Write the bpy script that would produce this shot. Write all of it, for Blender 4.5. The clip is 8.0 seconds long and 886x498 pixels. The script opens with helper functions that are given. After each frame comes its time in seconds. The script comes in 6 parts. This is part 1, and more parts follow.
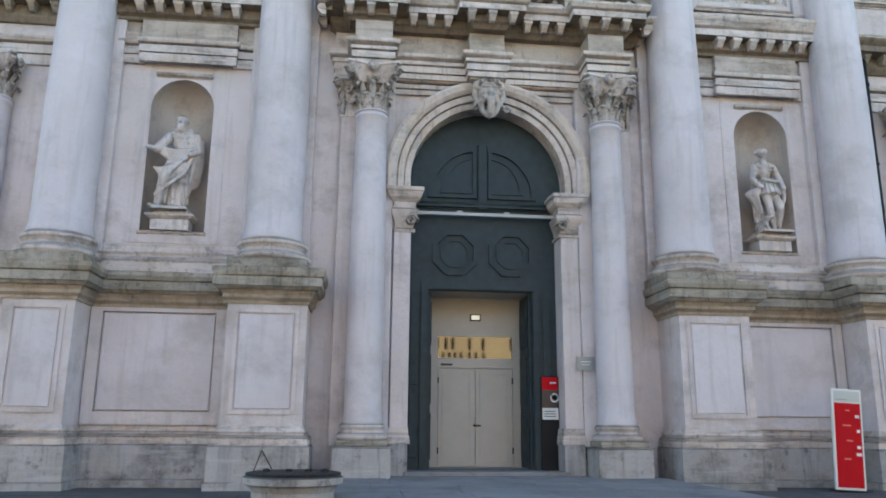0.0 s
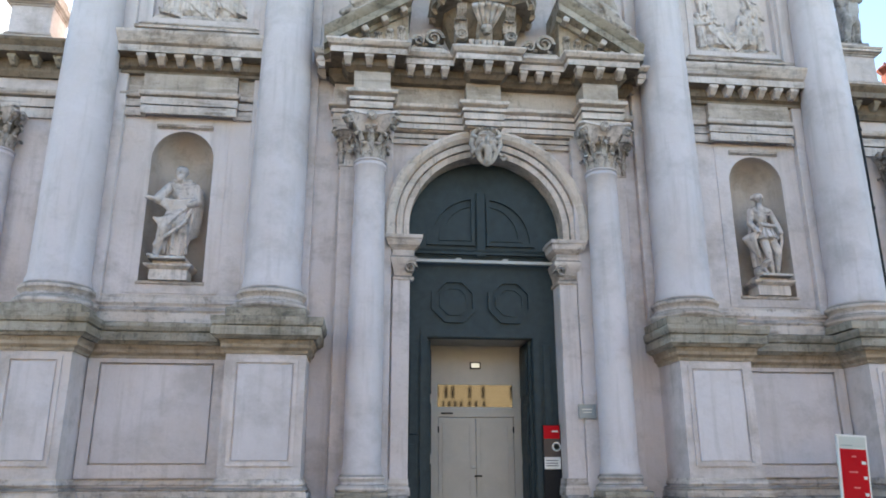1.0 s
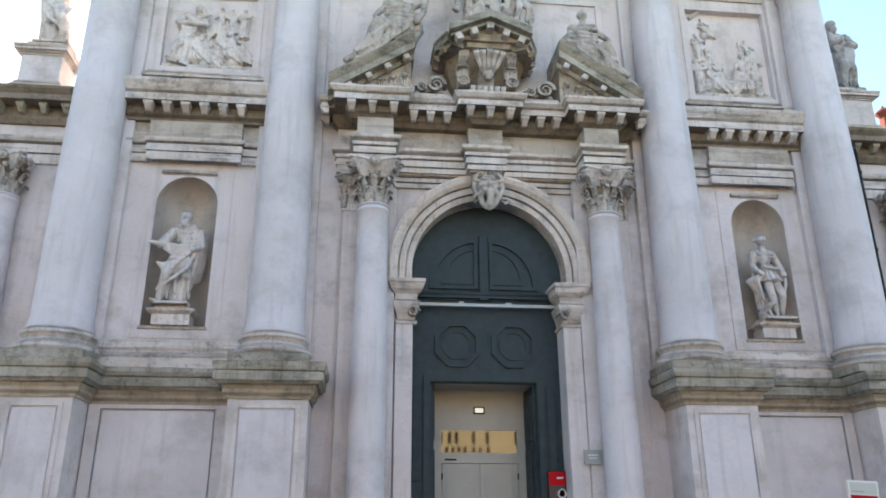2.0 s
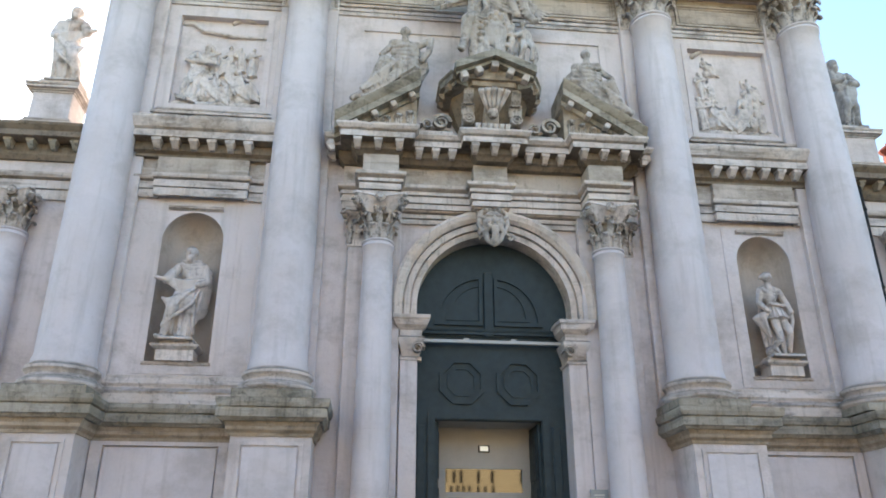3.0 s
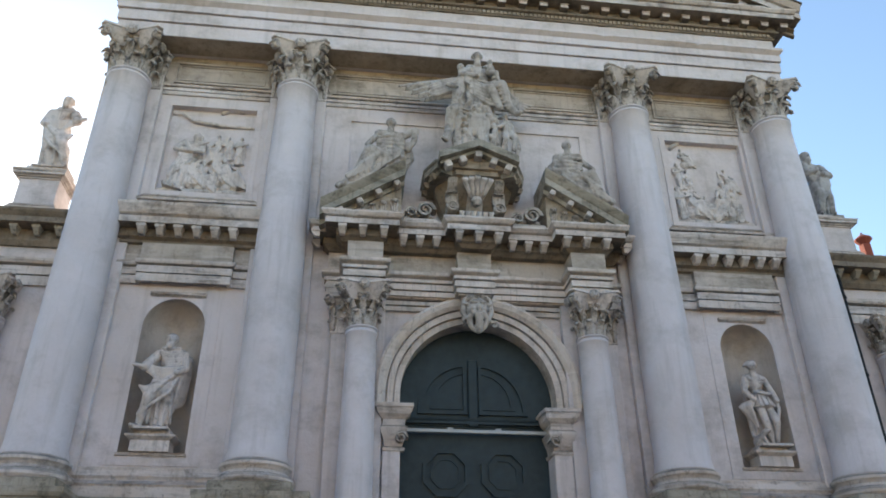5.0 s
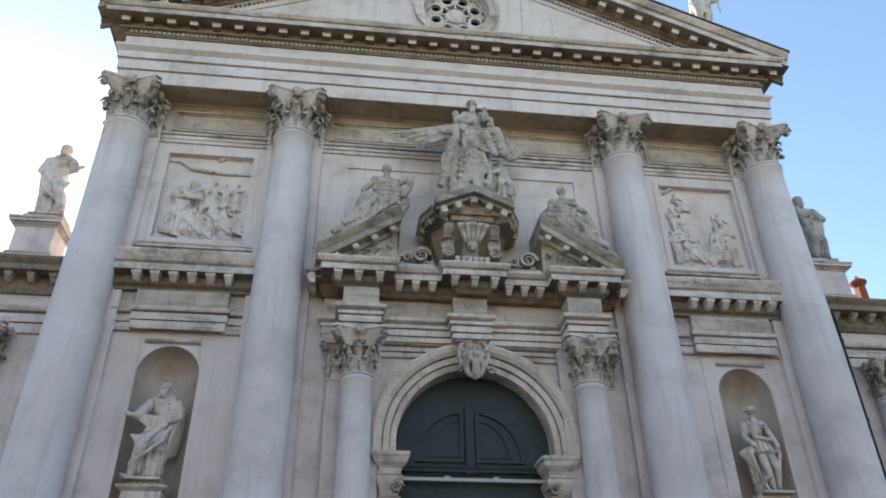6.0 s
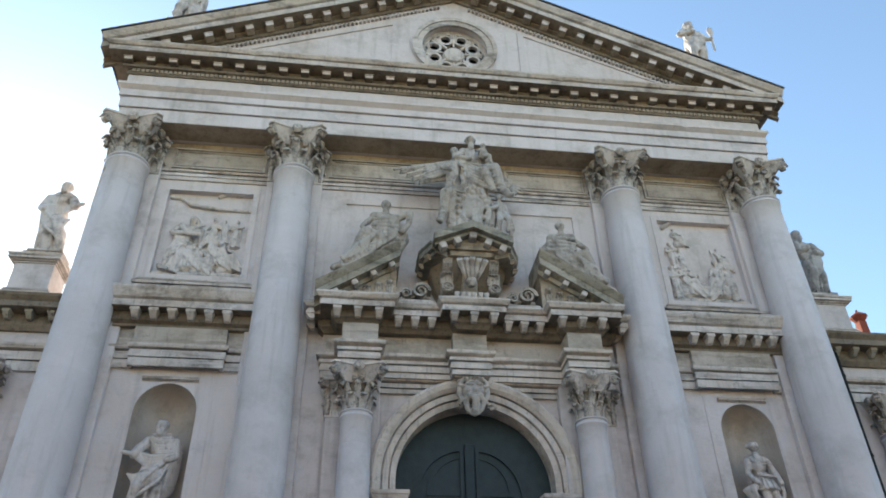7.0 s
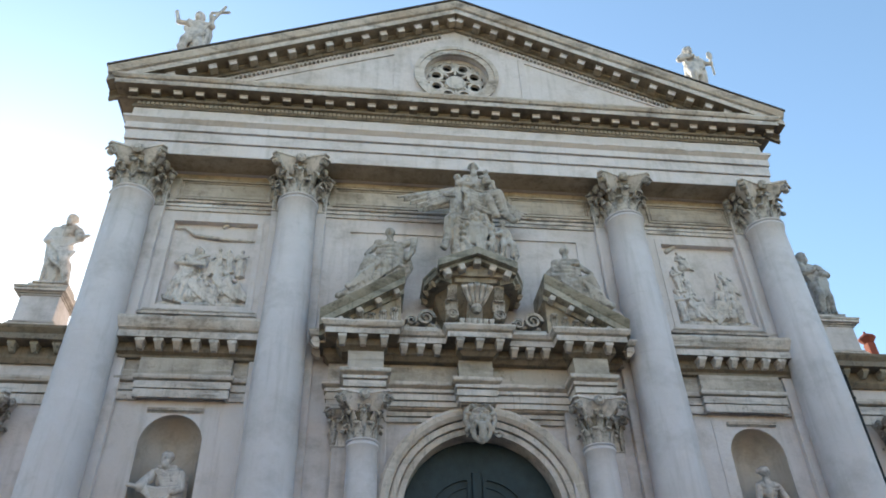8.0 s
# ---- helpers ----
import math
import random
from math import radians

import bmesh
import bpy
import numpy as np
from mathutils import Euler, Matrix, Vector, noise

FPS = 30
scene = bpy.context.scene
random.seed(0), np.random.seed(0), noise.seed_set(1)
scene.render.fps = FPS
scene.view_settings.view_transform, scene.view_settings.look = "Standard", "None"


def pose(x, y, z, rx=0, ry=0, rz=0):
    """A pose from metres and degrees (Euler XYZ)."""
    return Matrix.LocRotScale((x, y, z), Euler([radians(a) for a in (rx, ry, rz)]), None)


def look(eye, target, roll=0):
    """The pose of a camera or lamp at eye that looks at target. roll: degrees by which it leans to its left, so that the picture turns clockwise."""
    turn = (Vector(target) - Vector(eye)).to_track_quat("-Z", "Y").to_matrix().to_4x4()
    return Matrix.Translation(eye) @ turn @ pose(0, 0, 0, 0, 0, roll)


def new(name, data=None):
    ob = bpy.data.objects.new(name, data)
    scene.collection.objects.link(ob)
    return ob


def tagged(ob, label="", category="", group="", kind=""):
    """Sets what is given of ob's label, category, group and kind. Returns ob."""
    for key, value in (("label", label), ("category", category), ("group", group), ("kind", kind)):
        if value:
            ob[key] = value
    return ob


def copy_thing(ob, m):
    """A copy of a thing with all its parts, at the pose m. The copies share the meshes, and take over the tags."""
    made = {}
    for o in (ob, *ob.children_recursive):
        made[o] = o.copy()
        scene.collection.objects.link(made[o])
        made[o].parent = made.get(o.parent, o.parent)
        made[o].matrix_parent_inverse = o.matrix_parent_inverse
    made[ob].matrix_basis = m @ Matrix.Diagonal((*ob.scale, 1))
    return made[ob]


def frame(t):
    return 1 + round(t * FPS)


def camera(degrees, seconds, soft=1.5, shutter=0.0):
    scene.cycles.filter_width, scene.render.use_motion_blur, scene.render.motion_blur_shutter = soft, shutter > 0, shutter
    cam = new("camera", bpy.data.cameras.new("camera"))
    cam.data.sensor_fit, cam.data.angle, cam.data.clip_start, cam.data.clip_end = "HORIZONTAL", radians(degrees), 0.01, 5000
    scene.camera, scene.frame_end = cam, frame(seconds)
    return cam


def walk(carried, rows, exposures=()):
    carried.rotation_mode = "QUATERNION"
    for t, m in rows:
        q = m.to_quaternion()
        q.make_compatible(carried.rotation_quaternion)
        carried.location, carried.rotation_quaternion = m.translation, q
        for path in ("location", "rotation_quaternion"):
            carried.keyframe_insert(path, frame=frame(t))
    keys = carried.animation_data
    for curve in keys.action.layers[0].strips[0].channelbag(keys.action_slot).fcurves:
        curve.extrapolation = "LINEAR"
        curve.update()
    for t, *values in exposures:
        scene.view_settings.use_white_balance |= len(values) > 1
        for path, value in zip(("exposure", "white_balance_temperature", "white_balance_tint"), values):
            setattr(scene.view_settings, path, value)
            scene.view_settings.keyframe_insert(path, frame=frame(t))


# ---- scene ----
cam = camera(60.37, 8.0, soft=1.8)
EYE = Vector((-2.738, -16.500, 1.250))
# seconds, yaw, pitch, lean: the camera stands in one spot and tilts up
PATH = [
    (0.0, -6.29, 12.99, 0.50),
    (0.5, -6.48, 14.81, 0.18),
    (1.0, -6.37, 16.56, -0.07),
    (1.5, -6.21, 18.34, -0.18),
    (3.0, -5.76, 22.56, 0.06),
    (3.5, -5.51, 24.24, 0.51),
    (4.0, -6.12, 26.05, 0.03),
    (4.5, -6.80, 27.45, -0.09),
    (6.0, -7.52, 32.48, -0.86),
    (6.5, -7.56, 33.73, -0.99),
    (7.0, -7.65, 35.15, -1.14),
    (7.5, -7.75, 36.76, -1.83),
    (8.0, -7.31, 37.17, -1.73),
]


def aim(yaw, pitch, lean):
    a, p = radians(yaw), radians(pitch)
    way = Vector((-math.sin(a) * math.cos(p), math.cos(a) * math.cos(p), math.sin(p)))
    return look(EYE, EYE + way, lean)


walk(cam, [(t, aim(a, p, r)) for t, a, p, r in PATH],
     [(0.0, 2.18, 7000, 6), (1.5, 2.22, 7020, 6), (3.0, 2.22, 7150, 6), (3.5, 2.13, 7150, 6), (4.0, 1.84, 7100, 6), (4.5, 1.67, 7100, 6), (6.5, 1.65, 7100, 4), (8.0, 1.63, 6950, 1)])

# ---- world, sun, exposure ----
SUN_AZ, SUN_EL = radians(-26.7), radians(25.5)
world = bpy.data.worlds.new("sky")
scene.world = world
world.use_nodes = True
wn = world.node_tree.nodes
sky = wn.new("ShaderNodeTexSky")
sky.sky_type = "NISHITA"
sky.sun_disc = False
sky.sun_elevation, sky.sun_rotation = SUN_EL, SUN_AZ
sky.air_density, sky.dust_density, sky.ozone_density = 1.0, 0.25, 2.0
wn["Background"].inputs[1].default_value = 0.12
world.node_tree.links.new(sky.outputs[0], wn["Background"].inputs[0])
sun = new("sun", bpy.data.lights.new("sun", "SUN"))
sun.data.energy, sun.data.angle, sun.data.color = 3.5, radians(0.5), (1.0, 0.93, 0.82)
sun_way = Vector((math.sin(SUN_AZ) * math.cos(SUN_EL), math.cos(SUN_AZ) * math.cos(SUN_EL), math.sin(SUN_EL)))
sun.matrix_world = look(sun_way * 60, (0, 0, 0))


# ---- materials ----
def nodes_of(name):
    m = bpy.data.materials.new(name)
    m.use_nodes = True
    return m, m.node_tree.nodes, m.node_tree.links


def mixed(n, l, fac, a, b, kind="MIX"):
    x = n.new("ShaderNodeMix")
    x.data_type, x.blend_type = "RGBA", kind
    for sock, v in ((x.inputs[0], fac), (x.inputs[6], a), (x.inputs[7], b)):
        if hasattr(v, "is_linked"):
            l.new(v, sock)
        elif isinstance(v, (int, float)):
            sock.default_value = v
        else:
            sock.default_value = (*v, 1)
    return x.outputs[2]


def noised(n, l, scale, detail=6, stretch=(1, 1, 1), rough=0.6, shift=0.0):
    g = n.new("ShaderNodeNewGeometry")
    m = n.new("ShaderNodeMapping")
    m.inputs["Scale"].default_value = stretch
    m.inputs["Location"].default_value = (shift, shift * 0.7, shift * 1.3)
    l.new(g.outputs["Position"], m.inputs[0])
    x = n.new("ShaderNodeTexNoise")
    x.inputs["Scale"].default_value, x.inputs["Detail"].default_value, x.inputs["Roughness"].default_value = scale, detail, rough
    l.new(m.outputs[0], x.inputs["Vector"])
    return x.outputs[0]


def ramped(n, l, v, a, b, lo=0.0, hi=1.0):
    x = n.new("ShaderNodeMapRange")
    x.inputs[1].default_value, x.inputs[2].default_value, x.inputs[3].default_value, x.inputs[4].default_value = a, b, lo, hi
    l.new(v, x.inputs[0])
    return x.outputs[0]


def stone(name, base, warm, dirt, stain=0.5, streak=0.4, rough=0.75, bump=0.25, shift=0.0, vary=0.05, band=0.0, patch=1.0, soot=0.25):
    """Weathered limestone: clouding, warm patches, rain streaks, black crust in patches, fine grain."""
    m, n, l = nodes_of(name)
    bsdf = n["Principled BSDF"]
    cloud = noised(n, l, 0.55, 5, shift=shift)
    fine = noised(n, l, 14, 8, shift=shift)
    col = mixed(n, l, ramped(n, l, cloud, 0.38, 0.66), base, warm)
    st = noised(n, l, 1.7, 8, (2.6, 2.6, 0.22), 0.65, shift + 3)
    col = mixed(n, l, ramped(n, l, st, 0.52, 0.78, 0, streak), col, dirt)
    pt = noised(n, l, 1.5 * patch, 10, (1, 1, 1.3), 0.72, shift + 7)
    col = mixed(n, l, ramped(n, l, pt, 0.50, 0.68, 0, stain), col, dirt)
    if band:
        # rain-washed and sooty courses lying along the mouldings
        bd = noised(n, l, 1.3, 4, (0.45, 0.45, 4.0), 0.6, shift + 13)
        col = mixed(n, l, ramped(n, l, bd, 0.54, 0.74, 0, band), col, dirt)
        bw = noised(n, l, 2.6, 5, (0.35, 0.35, 3.0), 0.6, shift + 17)
        col = mixed(n, l, ramped(n, l, bw, 0.56, 0.70, 0, 0.55), col, tuple(min(0.75, c * 1.15) for c in base))
    if stain > 0.5:
        crust = noised(n, l, 5.5 * patch, 8, (1, 1, 0.8), 0.75, shift + 23)
        col = mixed(n, l, ramped(n, l, crust, 0.57 if stain < 0.9 else 0.54, 0.64 if stain < 0.9 else 0.60, 0, 0.7 * stain), col, tuple(c * 0.8 for c in dirt))
        drip = noised(n, l, 5.0, 6, (2.2, 2.2, 0.12), 0.6, shift + 29)
        col = mixed(n, l, ramped(n, l, drip, 0.58, 0.68, 0, 0.6 * streak), col, dirt)
    col = mixed(n, l, ramped(n, l, fine, 0.3, 0.75, 0, 0.13), col, tuple(c * 0.55 for c in base))
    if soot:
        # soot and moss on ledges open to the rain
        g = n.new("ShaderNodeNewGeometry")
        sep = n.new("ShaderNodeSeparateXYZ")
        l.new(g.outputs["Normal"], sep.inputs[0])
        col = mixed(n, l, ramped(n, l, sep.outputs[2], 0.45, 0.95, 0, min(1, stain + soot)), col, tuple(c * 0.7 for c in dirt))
    ob = n.new("ShaderNodeObjectInfo")
    hsv = n.new("ShaderNodeHueSaturation")
    l.new(col, hsv.inputs["Color"])
    l.new(ramped(n, l, ob.outputs["Random"], 0, 1, 1 - vary, 1 + 0.6 * vary), hsv.inputs["Value"])
    l.new(hsv.outputs[0], bsdf.inputs["Base Color"])
    l.new(ramped(n, l, pt, 0.2, 0.8, rough - 0.12, rough + 0.15), bsdf.inputs["Roughness"])
    b = n.new("ShaderNodeBump")
    b.inputs["Strength"].default_value, b.inputs["Distance"].default_value = bump, 0.03
    l.new(noised(n, l, 30, 10, shift=shift), b.inputs["Height"])
    b2 = n.new("ShaderNodeBump")
    b2.inputs["Strength"].default_value, b2.inputs["Distance"].default_value = bump, 0.12
    l.new(noised(n, l, 4, 6, shift=shift), b2.inputs["Height"])
    l.new(b2.outputs[0], b.inputs["Normal"])
    l.new(b.outputs[0], bsdf.inputs["Normal"])
    return m


def plain(name, color, rough=0.6, metal=0.0, vary=0.25, scale=6, bump=0.1, emit=None):
    m, n, l = nodes_of(name)
    bsdf = n["Principled BSDF"]
    v = noised(n, l, scale, 7)
    col = mixed(n, l, ramped(n, l, v, 0.3, 0.7, 0, vary), color, tuple(c * 0.5 for c in color))
    f = noised(n, l, scale * 9, 5)
    col = mixed(n, l, ramped(n, l, f, 0.4, 0.7, 0, vary * 0.6), col, tuple(min(1, c * 1.25 + 0.01) for c in color))
    l.new(col, bsdf.inputs["Base Color"])
    bsdf.inputs["Metallic"].default_value = metal
    l.new(ramped(n, l, v, 0.2, 0.8, max(0.02, rough - 0.1), min(1, rough + 0.12)), bsdf.inputs["Roughness"])
    if bump:
        b = n.new("ShaderNodeBump")
        b.inputs["Strength"].default_value, b.inputs["Distance"].default_value = bump, 0.02
        l.new(f, b.inputs["Height"])
        l.new(b.outputs[0], bsdf.inputs["Normal"])
    if emit:
        bsdf.inputs["Emission Color"].default_value = (*color, 1)
        bsdf.inputs["Emission Strength"].default_value = emit
    return m


DIRT = (0.17, 0.15, 0.125)
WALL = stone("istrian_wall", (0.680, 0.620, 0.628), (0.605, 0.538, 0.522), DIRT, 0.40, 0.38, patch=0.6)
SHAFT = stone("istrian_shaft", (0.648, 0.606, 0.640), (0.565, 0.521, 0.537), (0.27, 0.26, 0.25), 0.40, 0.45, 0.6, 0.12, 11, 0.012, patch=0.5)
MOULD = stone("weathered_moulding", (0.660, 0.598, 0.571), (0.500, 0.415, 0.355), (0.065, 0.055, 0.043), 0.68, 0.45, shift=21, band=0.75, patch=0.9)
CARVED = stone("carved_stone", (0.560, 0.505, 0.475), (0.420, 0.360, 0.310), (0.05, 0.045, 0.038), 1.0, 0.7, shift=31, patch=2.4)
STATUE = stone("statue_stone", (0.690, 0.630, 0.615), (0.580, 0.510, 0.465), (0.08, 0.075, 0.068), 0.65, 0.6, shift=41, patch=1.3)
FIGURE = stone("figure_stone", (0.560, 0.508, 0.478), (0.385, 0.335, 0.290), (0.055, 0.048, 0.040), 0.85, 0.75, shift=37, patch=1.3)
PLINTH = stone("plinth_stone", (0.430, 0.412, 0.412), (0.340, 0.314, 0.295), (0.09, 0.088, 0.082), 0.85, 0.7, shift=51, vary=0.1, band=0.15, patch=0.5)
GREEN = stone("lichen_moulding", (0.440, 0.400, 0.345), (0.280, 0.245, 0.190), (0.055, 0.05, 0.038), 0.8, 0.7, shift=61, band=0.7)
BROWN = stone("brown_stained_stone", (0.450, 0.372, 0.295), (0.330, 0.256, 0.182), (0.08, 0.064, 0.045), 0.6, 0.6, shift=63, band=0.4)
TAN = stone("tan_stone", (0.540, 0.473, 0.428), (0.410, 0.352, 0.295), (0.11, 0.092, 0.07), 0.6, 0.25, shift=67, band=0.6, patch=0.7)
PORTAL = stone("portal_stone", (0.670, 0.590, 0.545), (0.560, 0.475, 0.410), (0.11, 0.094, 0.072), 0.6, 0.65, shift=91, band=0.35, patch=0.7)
# Dark stone for hollows and undersides: shade is coloured in along with the crust.
SHADE_CRUST = stone("shade_and_crust_stone", (0.280, 0.222, 0.167), (0.190, 0.145, 0.103), (0.045, 0.04, 0.03), 0.8, 0.6, shift=65)
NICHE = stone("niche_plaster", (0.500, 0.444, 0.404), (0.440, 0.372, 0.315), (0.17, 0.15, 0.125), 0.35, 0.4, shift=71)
PAVE = stone("trachyte_paving", (0.066, 0.065, 0.067), (0.070, 0.067, 0.067), (0.035, 0.035, 0.035), 0.4, 0.0, 0.8, 0.2, 81, soot=0)
STEP = stone("step_stone", (0.235, 0.227, 0.227), (0.190, 0.179, 0.175), (0.10, 0.10, 0.097), 0.6, 0.0, 0.8, 0.2, 91, 0.12, soot=0)
DOORWOOD = plain("dark_green_painted_wood", (0.031, 0.047, 0.053), 0.58, 0, 0.6, 5, 0.25)
DOORWOOD.node_tree.nodes["Principled BSDF"].inputs["Specular IOR Level"].default_value = 0.3
BEIGE = plain("beige_painted_wood", (0.44, 0.415, 0.375), 0.5, 0, 0.2, 3, 0.06)
IRON = plain("black_iron", (0.03, 0.03, 0.03), 0.55, 0.7, 0.4, 12, 0.3)
BRASS = plain("brass", (0.55, 0.42, 0.2), 0.35, 1.0, 0.2, 20, 0.0)
RED = plain("red_print", (0.50, 0.006, 0.012), 0.7, 0, 0.08, 3, 0.02)
RED.node_tree.nodes["Principled BSDF"].inputs["Specular IOR Level"].default_value = 0.15
WHITE = plain("white_print", (0.72, 0.71, 0.69), 0.5, 0, 0.08, 3, 0.02)
BLACK = plain("black_print", (0.02, 0.02, 0.022), 0.45, 0, 0.2, 3, 0.02)
BLACK.node_tree.nodes["Principled BSDF"].inputs["Specular IOR Level"].default_value = 0.1
TEAL = plain("grey_plate", (0.27, 0.31, 0.34), 0.35, 0.2, 0.2, 8, 0.02)
STEEL = plain("brushed_steel", (0.42, 0.42, 0.41), 0.5, 0.3, 0.3, 20, 0.05)
TILE = plain("roof_tile", (0.075, 0.058, 0.05), 0.85, 0, 0.5, 4, 0.3)
BRICK = plain("red_chimney_brick", (0.260, 0.055, 0.030), 0.85, 0, 0.4, 6, 0.3)
OCHRE = plain("ochre_plaster", (0.46, 0.34, 0.19), 0.9, 0, 0.35, 0.6, 0.2)
DARK = plain("dark_interior", (0.02, 0.02, 0.022), 0.8, 0, 0.2, 4, 0.0)
glass, gn, gl = nodes_of("door_glass")
gn["Principled BSDF"].inputs["Base Color"].default_value = (0.02, 0.018, 0.015, 1)
gn["Principled BSDF"].inputs["Roughness"].default_value = 0.03
gn["Principled BSDF"].inputs["Specular IOR Level"].default_value = 1.0
gn["Principled BSDF"].inputs["IOR"].default_value = 1.75


# ---- mesh helpers ----
def part(name, bm, mat, parent=None, label="", smooth=False, m=None, face=None):
    me = bpy.data.meshes.new(name)
    bmesh.ops.recalc_face_normals(bm, faces=bm.faces)
    bm.to_mesh(me)
    bm.free()
    me.materials.append(mat)
    if face:
        me.materials.append(face)
    if smooth:
        for p in me.polygons:
            p.use_smooth = True
    ob = new(name, me)
    ob.parent = parent
    if m is not None:
        ob.matrix_local = m
    if label:
        ob["label"] = label
    return ob


def thing(name, m, label, category, group="", kind=""):
    ob = new(name)
    ob.matrix_basis = m
    return tagged(ob, label, category, group, kind)


def box(bm, x0, x1, y0, y1, z0, z1, bevel=0.0):
    v = bmesh.ops.create_cube(bm, size=1, matrix=Matrix.LocRotScale(((x0 + x1) / 2, (y0 + y1) / 2, (z0 + z1) / 2), None, (abs(x1 - x0), abs(y1 - y0), abs(z1 - z0))))["verts"]
    if bevel:
        e = {e for q in v for e in q.link_edges}
        bmesh.ops.bevel(bm, geom=list(e), offset=bevel, segments=1, affect="EDGES")
    return bm


def boxed(*a, bevel=0.0):
    return box(bmesh.new(), *a, bevel=bevel)


def plate(bm, outer, holes, y0, y1):
    """An upright slab with holes: outlines of (x, z), from y0 (front) to y1."""
    edges = []
    for loop in (outer, *holes):
        vs = [bm.verts.new((x, y0, z)) for x, z in loop]
        edges += [bm.edges.new((vs[i], vs[(i + 1) % len(vs)])) for i in range(len(vs))]
    f = bmesh.ops.triangle_fill(bm, use_beauty=True, use_dissolve=False, edges=edges)["geom"]
    faces = [g for g in f if isinstance(g, bmesh.types.BMFace)]
    ex = bmesh.ops.extrude_face_region(bm, geom=faces)["geom"]
    bmesh.ops.translate(bm, vec=(0, y1 - y0, 0), verts=[g for g in ex if isinstance(g, bmesh.types.BMVert)])
    return bm


def arch(cx, half, z0, spring, n=24, r=None):
    """Outline of a round-headed opening."""
    r = r or half
    pts = [(cx - half, z0), (cx + half, z0)]
    return pts + [(cx + r * math.cos(a), spring + r * math.sin(a)) for a in [math.pi * i / n for i in range(n + 1)]]


def mould(bm, path, profile, wear=0.006):
    """A moulding run along a plan path (outside to the right of its way): profile of (out, z) from bottom to top.
    Long runs are worn: their edges waver a little and are chipped here and there."""
    n = len(path)
    rnd = random.Random(int(abs(path[0][0]) * 1000 + profile[0][1] * 100))
    lo, hi = min(o for o, z in profile), max(o for o, z in profile)
    stations = []
    for i, (x, y) in enumerate(path):
        p = Vector((x, y))
        d0 = (p - Vector(path[i - 1])).normalized() if i else None
        d1 = (Vector(path[i + 1]) - p).normalized() if i < n - 1 else None
        d0, d1 = d0 or d1, d1 or d0
        n0, n1 = Vector((d0.y, -d0.x)), Vector((d1.y, -d1.x))
        stations.append((p, (n0 + n1) / max(0.3, 1 + n0.dot(n1))))
        if i < n - 1:
            q = Vector(path[i + 1])
            k = int((q - p).length / 0.2)
            if k > 2:
                stations += [(p.lerp(q, j / k), n1) for j in range(1, k)]
    rows = []
    for p, mit in stations:
        chip = rnd.uniform(0.02, 0.045) if wear and rnd.random() < 0.07 else 0.0
        row = []
        for o, z in profile:
            e = (o - lo) / max(1e-6, hi - lo)
            if wear and e > 0.3:
                o += rnd.uniform(-wear, wear) - (chip if e > 0.9 else 0.0) * min(1, (hi - lo) * 4)
                z += rnd.uniform(-wear, wear) * 0.5 * min(1, (hi - lo) * 4)
            row.append(bm.verts.new((p.x + mit.x * o, p.y + mit.y * o, z)))
        rows.append(row)
    for a, b in zip(rows, rows[1:]):
        for j in range(len(profile)):
            k = (j + 1) % len(profile)
            bm.faces.new((a[j], b[j], b[k], a[k]))
    bm.faces.new(rows[0])
    bm.faces.new(rows[-1][::-1])
    return bm


def lathe(bm, prof, seg=40, cx=0, cy=0, a0=0.0, a1=2 * math.pi):
    full = a1 - a0 > 6.28
    k = seg if full else seg + 1
    rings = [[bm.verts.new((cx + r * math.cos(a0 + (a1 - a0) * i / seg), cy + r * math.sin(a0 + (a1 - a0) * i / seg), z)) for i in range(k)] for r, z in prof]
    for a, b in zip(rings, rings[1:]):
        for i in range(seg):
            j = (i + 1) % k
            bm.faces.new((a[i], a[j], b[j], b[i]))
    if full:
        bm.faces.new(rings[0][::-1])
        bm.faces.new(rings[-1])
    return bm


def mirror(path):
    return [(-x, y) for x, y in reversed(path)]


# classical profiles, (out, z) upward, h the height, o the projection
def corona(z, h, o, i=-0.03):
    q = 0.05 * h
    return [(i, z), (0.12 * o, z), (0.16 * o, z + 0.12 * h), (i, z + 0.12 * h), (i, z + 0.12 * h + q), (0.32 * o, z + 0.24 * h), (0.36 * o, z + 0.34 * h), (0.05 * o, z + 0.34 * h), (0.05 * o, z + 0.34 * h + q), (0.82 * o, z + 0.36 * h + q), (0.82 * o, z + 0.66 * h), (0.74 * o, z + 0.66 * h), (0.74 * o, z + 0.66 * h + q), (0.88 * o, z + 0.74 * h), (0.98 * o, z + 0.90 * h), (o, z + 0.92 * h), (o, z + h), (i, z + h)]


def fascia(z, h, o, i=-0.05):
    q = 0.045 * h
    return [(i, z), (0.3 * o, z), (0.3 * o, z + 0.36 * h), (i, z + 0.36 * h), (i, z + 0.36 * h + q), (0.5 * o, z + 0.36 * h + q), (0.5 * o, z + 0.72 * h), (i, z + 0.72 * h), (i, z + 0.72 * h + q), (0.8 * o, z + 0.82 * h), (o, z + 0.9 * h), (o, z + h), (i, z + h)]


def footing(z, h, o, i=-0.03):
    q = 0.05 * h
    return [(i, z), (o, z), (o, z + 0.3 * h), (0.7 * o, z + 0.3 * h), (0.7 * o, z + 0.3 * h + q), (0.85 * o, z + 0.42 * h), (0.5 * o, z + 0.55 * h), (0.3 * o, z + 0.56 * h), (0.3 * o, z + 0.56 * h + q), (0.45 * o, z + 0.7 * h), (0.2 * o, z + 0.9 * h), (0.15 * o, z + h), (i, z + h)]


